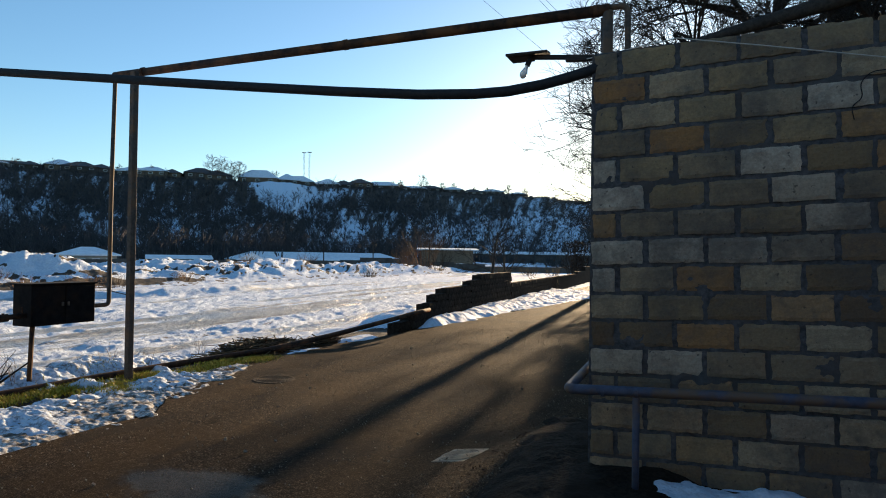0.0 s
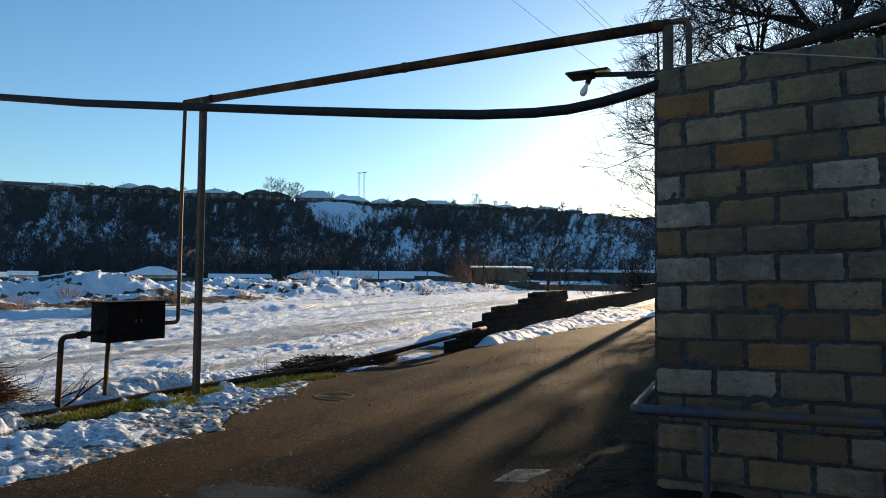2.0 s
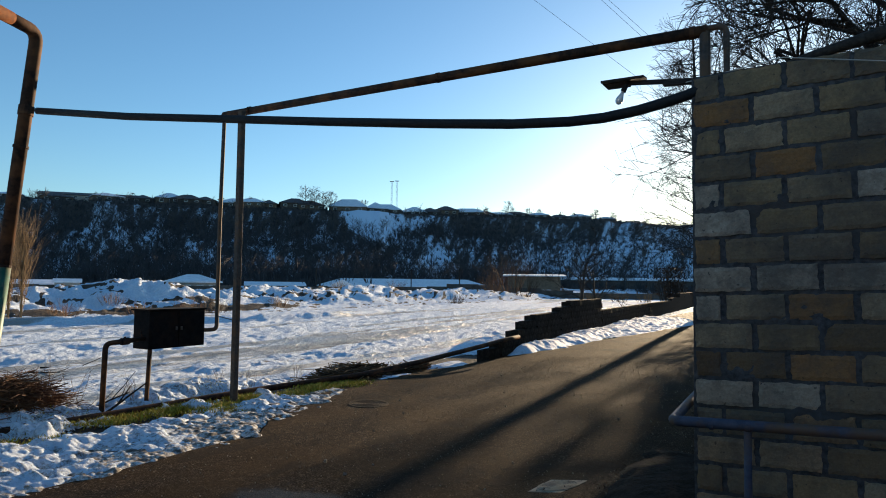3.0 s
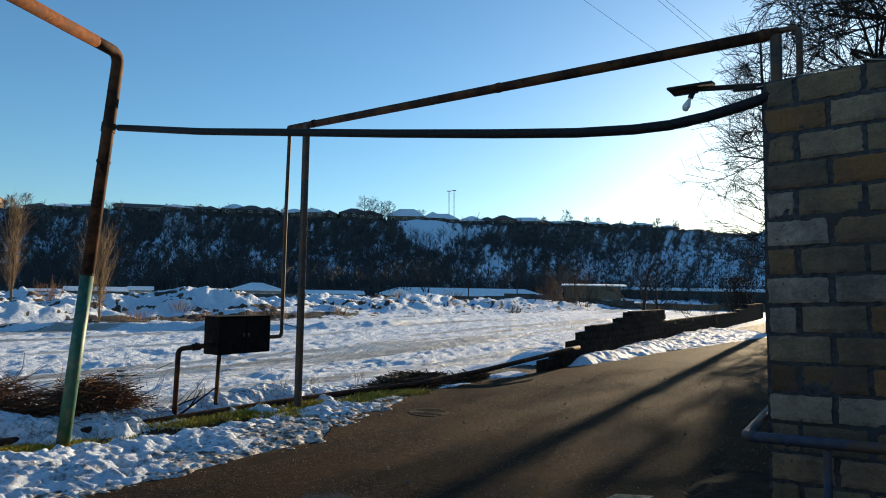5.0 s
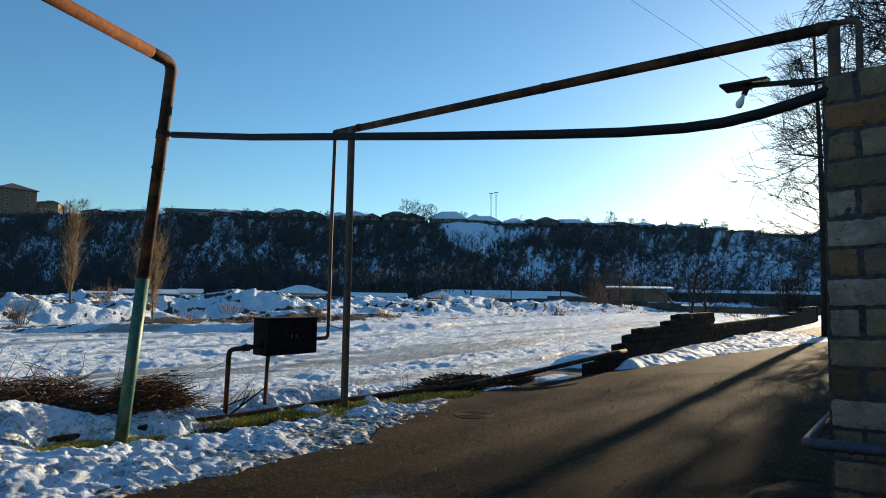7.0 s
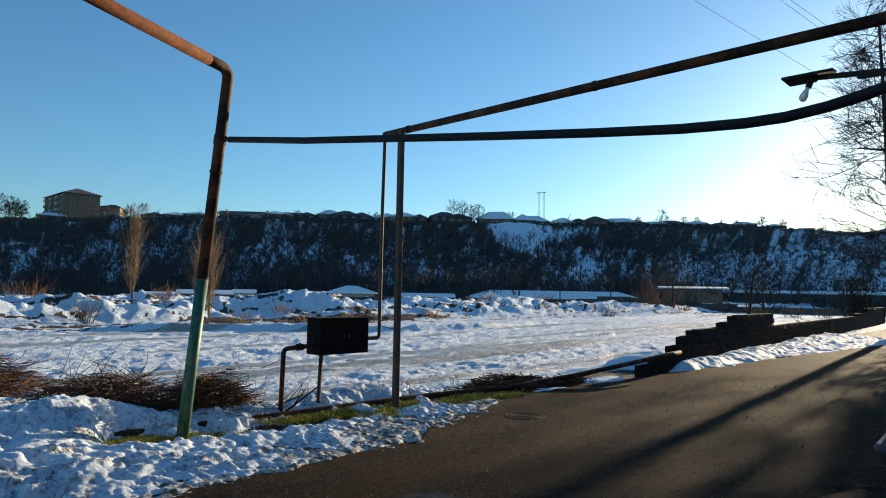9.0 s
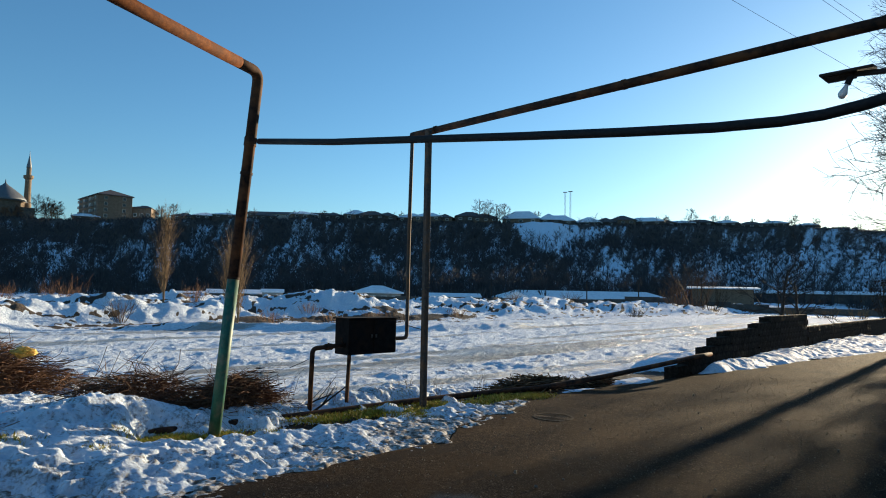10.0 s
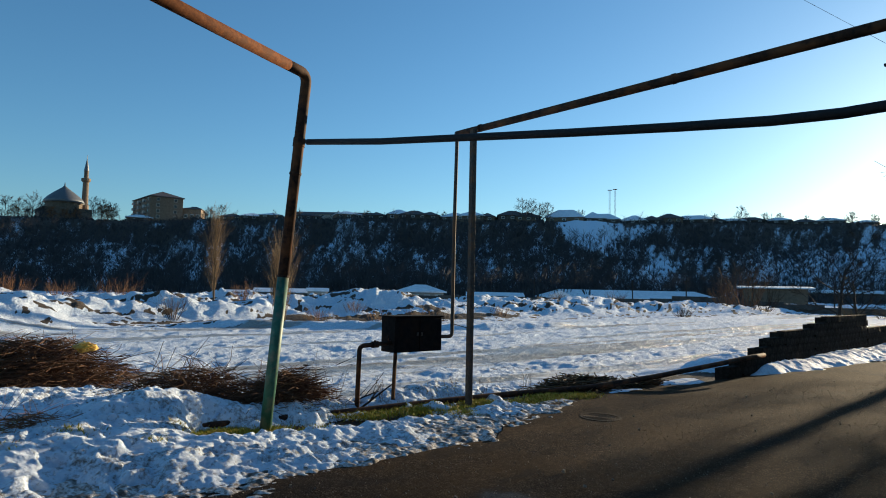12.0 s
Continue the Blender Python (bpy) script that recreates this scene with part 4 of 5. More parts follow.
tree("small_tree", "small bare dark tree behind the low wall", (-9.75, 29.5, 0.1), 3.6, 0.10, 32, (-0.3, 0.0), 0.35, 6, 2, 0.7, 0.02, (3, 4), twig=0.013, reach=0.38)


def bush(mb, rnd, c, w, h, n, r, lean=0.7, k=3):
    """A clump of upright bare stems."""
    for _ in range(n):
        a, s = rnd.uniform(0, 6.283), rnd.random() ** 0.6
        p = Vector(c) + Vector((math.cos(a), math.sin(a), 0)) * w * 0.22 * s
        q = p + Vector((math.cos(a) * w * 0.5 * s * lean, math.sin(a) * w * 0.5 * s * lean, h * rnd.uniform(0.55, 1.0)))
        m = (p + q) / 2 + Vector((rnd.uniform(-1, 1), rnd.uniform(-1, 1), rnd.uniform(-0.5, 0.5))) * w * 0.06
        mb.tube([p, m, q], r, k, r * 0.3, cap=False)


def gz(x, y):
    return float(ground_z(np.array(float(x)), np.array(float(y))))


def far_at(az, r):
    """The place on the ground at that bearing and distance."""
    x, y = HX - math.sin(radians(az)) * r, HY + math.cos(radians(az)) * r
    return x, y, gz(x, y)


def poplar(label, az, r, h, w, seed):
    rnd = random.Random(seed)
    x, y, z = far_at(az, r)
    ob = thing("poplar", label, "tree", (x, y, z), "poplars on the bank")
    mb = Mesh()
    mb.tube([(0, 0, -0.2), (0.03, 0, h * 0.5), (0, 0.02, h * 0.95)], 0.06, 6, 0.012)
    part("trunk", mb, TWIG_TAN, ob)
    mb = Mesh()
    for k in range(85):
        t = rnd.uniform(0.02, 0.82)
        a = rnd.uniform(0, 6.283)
        e = Vector((math.cos(a) * 0.15, math.sin(a) * 0.15, 1)).normalized()
        grow(mb, rnd, Vector((0, 0, h * t)), e, min(h * 0.42, h * (1.0 - t)) * rnd.uniform(0.7, 1.1) * (w / 0.5), 0.011, 1, 0.35, 0, 3, 0.12, (3, 5), 0.6, 0.007)
    part("crown", mb, TWIG_TAN, ob)


poplar("young bare poplar with tan upright twigs on the bank", 69.3, 40.5, 5.2, 0.46, 5)
poplar("wide bare tan poplar clump on the bank", 63.5, 36.5, 4.3, 0.6, 6)
poplar("wide bare tan poplar clump on the bank", 64.3, 37.5, 3.9, 0.6, 7)

rnd = random.Random(77)
for az, r, w, h, mat in ((76.5, 46, 2.6, 1.8, TWIG_RUST), (80.5, 50, 1.8, 1.5, TWIG_RUST), (72.4, 37, 0.9, 1.7, TWIG), (60.8, 40, 2.6, 1.0, TWIG_RUST), (51.5, 43, 2.8, 1.1, TWIG_RUST), (49.5, 44, 2.2, 1.0, TWIG), (55.5, 42, 2.2, 0.9, TWIG_RUST),
                         (57.5, 44, 1.8, 0.9, TWIG_RUST), (44.5, 50, 2.2, 0.9, TWIG_RUST), (24.4, 92, 5.0, 7.0, TWIG_RUST), (23.2, 90, 4.0, 4.0, TWIG), (26.0, 92, 4.5, 3.2, TWIG_RUST), (34.6, 98, 3.0, 2.2, TWIG_RUST), (39.5, 96, 2.5, 2.0, TWIG_RUST),
                         (17.5, 80, 3.0, 1.6, TWIG_TAN), (15.0, 82, 3.0, 1.6, TWIG_TAN), (13.0, 80, 2.5, 1.4, TWIG_TAN), (29.3, 66, 2.4, 1.2, TWIG), (83.5, 60, 3.0, 2.4, TWIG_RUST), (67.0, 45, 1.8, 1.4, TWIG_RUST)):
    x, y, z = far_at(az, r)
    ob = thing("shrub", "bare rust-brown shrub on the snowy bank", "shrub", (x, y, z), "shrubs on the bank")
    mb = Mesh()
    for _ in range(34):
        a, q = rnd.uniform(0, 6.283), rnd.random() ** 0.6
        e = Vector((math.cos(a) * q * 0.7, math.sin(a) * q * 0.7, 1)).normalized()
        grow(mb, rnd, Vector((math.cos(a), math.sin(a), 0)) * w * 0.28 * q - Vector((0, 0, 0.1)), e, h * rnd.uniform(0.45, 0.85), 0.011 * max(1, r / 45), 1, 0.5, 0.0, 3, 0.16, (3, 5), 0.55, 0.006 * max(1, r / 45))
    part("stem_clump", mb, mat, ob)

# dark-leaved bush by the bend
x, y, z = far_at(10.9, 62.0)
ob = thing("dark_bush", "dark bush with a few dry leaves beyond the wall", "shrub", (x, y, z))
mb = Mesh()
bush(mb, rnd, (0, 0, 0), 3.0, 4.0, 90, 0.03, 0.8)
part("stem_clump", mb, BARK, ob)
mb = Mesh()
for _ in range(500):
    c = Vector((rnd.gauss(0, 0.75), rnd.gauss(0, 0.75), rnd.uniform(1.0, 3.8)))
    e = Vector((rnd.uniform(-1, 1), rnd.uniform(-1, 1), rnd.uniform(-1, 1))).normalized() * 0.12
    g = e.cross(Vector((rnd.random(), rnd.random(), rnd.random()))).normalized() * 0.08
    mb.add([c - e, c + g, c + e, c - g], [(0, 1, 2, 3)])
part("foliage", mb, LITTER, ob)


def brush_heap(label, cx, cy, sx, sy, h, n, seed, mat, r=(0.004, 0.012), wild=0.35):
    """Cut branches thrown on a heap."""
    rnd = random.Random(seed)
    z0 = max(gz(cx, cy), float(road_z(np.array(cx), np.array(cy))) + float(verge_thick(np.array(cx), np.array(cy))) - 0.02 if cx > -8.6 and cy < -3 else -1.0)
    ob = thing("brush_heap", label, "brush heap", (cx, cy, z0), "cut brush")
    mb = Mesh()
    for _ in range(n):
        u, w = rnd.gauss(0, 0.42), rnd.gauss(0, 0.42)
        env = max(0.0, 1 - (u * u + w * w) * 0.9)
        z = h * env * rnd.random() ** 0.7
        a = rnd.uniform(0, 6.283)
        d = Vector((math.cos(a), math.sin(a), rnd.uniform(-0.3, wild))).normalized()
        ln = rnd.uniform(0.35, 1.3) * 0.8
        p = Vector((u * sx, w * sy, max(0.0, z))) - d * ln * 0.4
        p.z = max(p.z, -0.02)
        pts = [p]
        for _ in range(4):
            d = (d + Vector((rnd.uniform(-1, 1), rnd.uniform(-1, 1), rnd.uniform(-1, 0.9) * min(1.0, 0.25 + 1.6 * wild))) * 0.42 - Vector((0, 0, 0.05))).normalized()
            pts.append(pts[-1] + d * ln / 4)
        rr = rnd.uniform(*r)
        mb.tube(pts, rr, 4, rr * 0.4, cap=False)
        if rnd.random() < 0.6:
            e = (d + Vector((rnd.uniform(-1, 1), rnd.uniform(-1, 1), rnd.uniform(-0.3, 1.6 * wild)))).normalized()
            mb.tube([pts[2], pts[2] + e * ln * 0.25, pts[2] + e * ln * 0.36 + Vector((0, 0, rnd.uniform(-0.06, 0.02)))], rr * 0.6, 3, rr * 0.25, cap=False)
    part("brushwood", mb, mat, ob)


BRAMBLE = islands("bramble_canes", [(0.05, 0.027, 0.016), (0.13, 0.068, 0.034), (0.075, 0.042, 0.024), (0.20, 0.11, 0.05)])
brush_heap("big tangled heap of cut dark branches in the snow", -12.2, -3.5, 1.2, 2.2, 1.15, 4400, 1, BRAMBLE, (0.003, 0.008), 0.22)
brush_heap("low tangle of cut thorny branches", -9.4, -1.7, 0.8, 1.5, 0.75, 1200, 2, BRAMBLE, (0.003, 0.009), 0.42)
brush_heap("dense brown heap of dry brush at the leaning post", -8.75, -0.4, 0.55, 0.85, 0.72, 2300, 3, BRAMBLE, (0.003, 0.008), 0.22)
brush_heap("flat heap of cut branches at the field edge", -7.85, 5.9, 0.55, 1.6, 0.26, 800, 4, TWIG_MIX, (0.006, 0.016), 0.04)
brush_heap("flat heap of cut branches at the field edge", -7.3, 7.4, 0.35, 0.7, 0.18, 260, 5, TWIG_MIX, (0.006, 0.014), 0.04)
brush_heap("dry stalks poking out of the snow", -8.1, -4.0, 0.3, 0.35, 0.16, 90, 6, TWIG_RUST, (0.003, 0.006))
bag = thing("plastic_bag", "crumpled yellow bag lying on the brush heap", "bag", (-11.6, -2.7, gz(-11.6, -2.7) + 0.98))
q = random.Random(6)
for nm, mt in (("bag", YELLOW),):
    bm = bmesh.new()
    bmesh.ops.create_icosphere(bm, subdivisions=3, radius=0.2)
    for v in bm.verts:
        v.co *= 0.75 + 0.5 * noise.noise(v.co * 9)
        v.co.z *= 0.55
    mb = Mesh()
    bm.verts.index_update()
    mb.add([v.co for v in bm.verts], [[v.index for v in f.verts] for f in bm.faces])
    bm.free()
    part("film", mb, mt, bag)
stone = thing("pale_bag", "crumpled pale bag caught in the brush", "bag", (-9.2, -1.95, gz(-9.2, -1.95) + 0.42))
mb2 = Mesh()
mb2.add([(a * 0.6, b * 0.6, c * 0.9) for a, b, c in mb.v], mb.f)
part("film", mb2, PALE, stone)
for k, (p, d, ln) in enumerate((((-14.5, 3.0, 0.05), (0.4, 1, 0.12), 1.5), ((-14.0, 2.5, 0.05), (0.9, 0.6, 0.4), 0.7), ((-8.2, 0.5, 0.2), (0.5, 1.0, 0.8), 0.8), ((-8.4, 0.2, 0.2), (0.3, 1.0, 0.5), 0.9))):
    ob = thing("fallen_branch", "bare broken branch lying on the snow", "branch", (p[0], p[1], gz(p[0], p[1])), "fallen branches")
    mb = Mesh()
    grow(mb, random.Random(40 + k), Vector((0, 0, 0.03)), Vector(d).normalized() if k > 1 else Vector((d[0], d[1], 0.05)).normalized(), ln, 0.022, 1, 0.6, 0.0, 5, 0.15, (2, 3), 0.5, 0.005)
    part("stem", mb, BARK, ob)

for k, (x, y, h, n) in enumerate(((-8.35, 1.15, 0.55, 5), (-8.5, 2.9, 0.5, 6), (-8.15, 3.4, 0.4, 5), (-8.9, 0.6, 0.7, 4), (-8.2, 4.6, 0.5, 5), (-8.6, 0.1, 0.9, 3))):
    ob = thing("dry_weed", "thin dry weed stalks sticking out of the snow", "weed", (x, y, gz(x, y)), "weeds on the verge")
    mb = Mesh()
    for _ in range(n):
        q = random.Random(70 + 9 * k + _)
        grow(mb, q, Vector((q.uniform(-0.12, 0.12), q.uniform(-0.12, 0.12), -0.02)), Vector((q.uniform(-0.3, 0.3), q.uniform(-0.3, 0.3), 1)).normalized(), h * q.uniform(0.6, 1.0), 0.004, 1, 0.5, 0.0, 4, 0.12, (2, 4), 0.4, 0.002)
    part("stalk_clump", mb, TWIG_MIX, ob)

# ---- grass, litter, stones ----
rnd = random.Random(55)
mb = Mesh()
tufts = [(-7.8, -1.85, 0.28, 900), (-7.6, -2.3, 0.2, 250), (-7.6, -1.25, 0.25, 250), (-7.1, -0.75, 0.22, 200), (-7.7, 0.5, 0.3, 300), (-7.75, 1.4, 0.42, 600), (-7.3, 2.0, 0.22, 220), (-7.6, 2.7, 0.25, 300), (-7.2, 3.4, 0.25, 300), (-7.3, 4.3, 0.4, 500), (-7.0, 4.9, 0.3, 250), (-8.1, 0.0, 0.3, 200), (-7.0, 1.7, 0.22, 160), (-8.2, -4.6, 0.22, 380), (-7.5, -3.6, 0.16, 200), (-9.3, -5.0, 0.2, 220), (-7.2, -4.4, 0.14, 130), (-9.0, -4.2, 0.18, 220), (-7.0, -2.9, 0.12, 90), (-8.3, 2.6, 0.4, 300)]
for cx, cy, s, n in tufts:
    for _ in range(n * 4):
        x, y = cx + rnd.gauss(0, s * 0.5), cy + rnd.gauss(0, s * 0.7)
        deep = float(verge_thick(np.array(x), np.array(y)))
        if deep > 0.03 and rnd.random() < 0.85:
            continue
        z = float(max(road_z(np.array(x), np.array(y)), gz(x, y)) + max(0.0, deep))
        a, h = rnd.uniform(0, 6.283), rnd.uniform(0.02, 0.065)
        e = Vector((math.cos(a), math.sin(a), 0))
        t = Vector((-e.y, e.x, 0)) * rnd.uniform(0.005, 0.012)
        p = Vector((x, y, z - 0.01))
        mb.add([p - t, p + t, p + e * h * 0.9 + Vector((0, 0, h))], [(0, 1, 2)])
tagged(part("grass", mb, GRASS), "short yellow-green grass showing through the snow", "grass", kind="stuff")
mb = Mesh()
for _ in range(2600):
    x, y = -0.55 + rnd.gauss(0, 0.33), rnd.uniform(-2.2, 2.6)
    if x > 0.05 and y > -0.05:
        continue
    z = float(road_z(np.array(x), np.array(y))) + rnd.uniform(0.012, 0.035)
    e = Vector((rnd.uniform(-1, 1), rnd.uniform(-1, 1), rnd.uniform(-0.4, 0.4))).normalized() * rnd.uniform(0.008, 0.02)
    g = Vector((-e.y, e.x, rnd.uniform(-0.01, 0.01))) * 0.5
    c = Vector((x, y, z))
    mb.add([c - e, c + g, c + e, c - g], [(0, 1, 2, 3)])
tagged(part("leaf_litter", mb, LITTER), "dead brown leaves and crumbs along the wall foot", "leaf litter", kind="stuff")
mb = Mesh()
for _ in range(1800):
    x, y = rnd.uniform(-5.4, -0.5), rnd.uniform(-3, 12)
    s = rnd.uniform(0.004, 0.011) * (2.4 if rnd.random() < 0.03 else 1)
    mb.box((x, y, float(road_z(np.array(x), np.array(y))) + 0.02), (s * 1.4, s, s * 0.8), 0, pose(0, 0, 0, rnd.uniform(0, 90), rnd.uniform(0, 90), rnd.uniform(0, 90)))
tagged(part("gravel", mb, CONCRETE), "scattered pale grit and crumbs on the asphalt", "gravel", kind="stuff")


# ---- buildings ----
def house(label, az, r, w, d, h, roof_h, turn, wall_mat, roof_mat, name="house", z_off=0.0, windows=3, hip=True, over=0.45, category="house", face=1):
    """A block with a hipped or gabled roof and windows on its front; w along the front."""
    x, y, z = far_at(az, r)
    ob = thing(name, label, category, (x, y, z + z_off), turn=turn)
    mb = Mesh()
    mb.box((0, 0, h / 2 - 1.0), (w, d, h + 2.0), 0.03)
    wall_ob = part("wall", mb, wall_mat, ob)
    mb = Mesh()
    a, b = w / 2 + over, d / 2 + over
    k = (b if hip else 0.0)
    mb.add([(-a, -b, h), (a, -b, h), (a, b, h), (-a, b, h), (-a + k, 0, h + roof_h), (a - k, 0, h + roof_h), (-a, -b, h - 0.18), (a, -b, h - 0.18), (a, b, h - 0.18), (-a, b, h - 0.18)],
           [(0, 1, 5, 4), (1, 2, 5), (2, 3, 4, 5), (3, 0, 4), (6, 7, 1, 0), (7, 8, 2, 1), (8, 9, 3, 2), (9, 6, 0, 3), (9, 8, 7, 6)])
    part("roof", mb, roof_mat, ob)
    for i in range(windows):
        wx = -w / 2 + w * (i + 0.5) / windows
        mb = Mesh()
        mb.box((wx, -d / 2 - 0.02, h * 0.52), (min(1.3, w / windows * 0.55), 0.12, min(1.4, h * 0.45)), 0.0)
        wob = part("window", mb, FRAME_WHITE, ob)
        mb = Mesh()
        mb.box((wx, -d / 2 - 0.07, h * 0.52), (min(1.3, w / windows * 0.55) - 0.24, 0.08, min(1.4, h * 0.45) - 0.24), 0.0)
        part("pane", mb, PANE, wob)
    return ob


# along the foot of the slope; fronts look towards the road
house("low white house with a snowy hipped roof", 51.6, 98, 6.6, 5.0, 1.9, 1.0, 55, PLASTER, ROOF_SNOW, windows=4, z_off=-0.35)
house("small white kiosk with a dark doorway", 60.6, 88, 2.6, 2.2, 1.9, 0.3, 60, PLASTER, ROOF_SNOW, name="kiosk", windows=1, hip=False, over=0.2, z_off=-0.4)
house("low dark outbuilding with a snowy roof", 63.5, 92, 7.0, 4.0, 1.9, 0.5, 63, DARKWALL, ROOF_SNOW, name="outbuilding", windows=0, hip=False, z_off=-0.9)
house("low dark outbuilding with a snowy roof", 67.0, 95, 5.0, 4.0, 1.3, 0.5, 66, DARKWALL, ROOF_SNOW, name="outbuilding", windows=0, hip=False, z_off=-0.7)
house("low outbuilding under the slope", 45.0, 112, 9.0, 5.0, 1.6, 0.5, 48, DARKWALL, ROOF_SNOW, name="outbuilding", windows=0, hip=False, z_off=-0.6)
house("very long low building with a snow-covered roof", 33.8, 118, 30, 7, 1.8, 1.25, 37, DARKWALL, ROOF_SNOW, name="long_building", windows=0, hip=True, z_off=-0.6)
house("small gabled annex of the long building", 39.3, 106, 4.2, 3.5, 1.3, 1.1, 132, PLASTER, ROOF_SNOW, name="annex", windows=0, hip=False, z_off=-0.4)
house("open flat-roofed shed with a snowy roof", 22.4, 130, 10, 8, 2.9, 0.3, 26, BRICKWALL, ROOF_SNOW, name="shed", windows=0, hip=False, over=1.0, z_off=0.3)
house("long low shed with a snowy roof", 14.5, 170, 40, 6, 1.9, 0.6, 25, DARKWALL, ROOF_SNOW, name="shed", windows=0, hip=False, z_off=0.0)
fence = thing("boundary_wall", "long dark boundary wall under the slope", "wall", (0, 0, 0), kind="structure")
for a0, a1, r in ((8, 30, 100), (27, 46, 98), (44, 60, 92), (58, 70, 88)):
    mb = Mesh()
    n = 8
    for i in range(n):
        p, q = Vector(far_at(a0 + (a1 - a0) * i / n, r)), Vector(far_at(a0 + (a1 - a0) * (i + 1) / n, r))
        c, dv = (p + q) / 2, q - p
        mb.box((c.x, c.y, c.z + 0.1), (dv.length + 0.1, 0.25, 1.5), 0.0, pose(0, 0, 0, 0, 0, math.degrees(math.atan2(dv.y, dv.x))))
    part("panel", mb, DARKWALL, fence)
pole_az = [(41.5, 104), (33.2, 104), (28.9, 106), (23.9, 96), (18.3, 110)]
for a, r in pole_az:
    x, y, z = far_at(a, r)
    ob = thing("utility_pole", "thin wooden utility pole with a crossarm", "pole", (x, y, z), "utility poles")
    mb = Mesh()
    mb.tube([(0, 0, -0.3), (0, 0, 4.0)], 0.09, 6)
    part("shaft", mb, BARK, ob)
    mb = Mesh()
    mb.box((0, 0, 3.7), (0.9, 0.1, 0.1), 0.01, pose(0, 0, 0, 0, 0, 40))
    part("crossarm", mb, BARK, ob)

# along the ridge
rnd = random.Random(99)
RID = [(38.8, 13.0, 1.9, 1.75, 1), (35.6, 12, 0.9, 1.4, 1), (36.5, 8, 1.6, 1.5, 1), (33.0, 9, 0.8, 1.3, 1), (30.2, 9, 1.4, 1.2, 0), (28.3, 14, 1.2, 1.1, 1), (25.6, 12, 0.8, 0.7, 1), (22.0, 10, 0.8, 0.8, 1), (18.5, 10, 0.8, 0.8, 1), (16.2, 9, 0.6, 0.7, 1), (43.5, 10, 1.6, 1.2, 0),
       (45.7, 7, 1.2, 1.0, 0), (48.6, 9, 1.6, 1.1, 1), (50.8, 8, 1.2, 1.0, 0), (53.6, 9, 2.0, 1.2, 1), (55.6, 7, 1.2, 0.9, 0), (58.2, 9, 1.2, 0.8, 1), (66.2, 9, 0.9, 0.8, 1), (67.8, 8, 0.9, 0.9, 0), (64.6, 8, 0.8, 0.6, 1), (42.2, 9, 1.0, 1.2, 0), (47.1, 10, 1.2, 1.0, 1), (52.2, 10, 1.0, 1.1, 0), (31.6, 8, 1.0, 1.2, 0), (27.0, 9, 0.8, 1.0, 0), (24.0, 11, 0.6, 0.9, 0), (20.2, 10, 0.6, 0.9, 0), (61.6, 9, 1.0, 0.9, 0)]
for az, w, h, rh, snowy in RID:
    R, E = ridge(np.array(float(az)))
    house("ridge house with a snowy hipped roof" if snowy else "dark ridge house under a grey roof", az, float(R) * (1.004 + 0.012 * rnd.random()), w * 1.05, 8, h * 0.8 + 0.7, rh * 1.75, az + rnd.uniform(-14, 14), BRICKWALL if rnd.random() < 0.3 else DARKWALL, ROOF_SNOW if snowy else ROOF_DARK, windows=3 if w > 8 else 2, z_off=rnd.uniform(-0.3, 0.7))
house("very long pale building with a low dark roof on the ridge", 59.0, 262, 34, 9, 1.6, 1.3, 48, PLASTER, ROOF_DARK, name="long_building", windows=10, hip=False, z_off=1.3)

# apartment block
x, y, z = far_at(73.7, 288)
apt = thing("apartment_block", "four-storey ochre apartment block with a dark hipped roof", "building", (x, y, z + 1.2), turn=90)
mb = Mesh()
mb.box((0, 0, 2.9), (12.5, 24, 13.0), 0.05)
part("wall", mb, BRICKWALL, apt)
mb = Mesh()
a, b, h = 6.75, 12.5, 9.4
mb.add([(-a, -b, h), (a, -b, h), (a, b, h), (-a, b, h), (0, -b + a, h + 2.7), (0, b - a, h + 2.7), (-a, -b, h - 0.3), (a, -b, h - 0.3), (a, b, h - 0.3), (-a, b, h - 0.3)],
       [(0, 1, 4), (1, 2, 5, 4), (2, 3, 5), (3, 0, 4, 5), (6, 7, 1, 0), (7, 8, 2, 1), (8, 9, 3, 2), (9, 6, 0, 3), (9, 8, 7, 6)])
part("roof", mb, ROOF_DARK, apt)
for fl in range(4):
    zc = 1.2 + 2.3 * fl
    for i in range(2):
        mb = Mesh()
        mb.box((-3.3 + 6.6 * i, -12.02, zc), (1.3, 0.1, 1.3))
        wob = part("window", mb, PLASTER, apt)
        mb = Mesh()
        mb.box((-3.3 + 6.6 * i, -12.08, zc), (1.0, 0.08, 1.0))
        part("pane", mb, PANE, wob)
    for i in range(6):
        for sx in (-1, 1):
            yy = -9.2 + 3.7 * i
            mb = Mesh()
            if i % 2:
                mb.box((sx * 6.7, yy, zc - 0.3), (1.0, 2.4, 1.0), 0.04)
                part("balcony", mb, PLASTER, apt)
            else:
                mb.box((sx * 6.27, yy, zc), (0.1, 1.3, 1.3))
                wob = part("window", mb, PLASTER, apt)
                mb = Mesh()
                mb.box((sx * 6.33, yy, zc), (0.08, 1.0, 1.0))
                part("pane", mb, PANE, wob)
house("three-storey brown annex beside the apartment block", 70.9, 284, 7, 9, 6.4, 1.3, 60, BRICKWALL, ROOF_DARK, name="annex", windows=3)
house("low shop with a snowy roof", 75.0, 276, 9, 6, 1.9, 1.2, 75, DARKWALL, ROOF_SNOW, name="shop", windows=2)

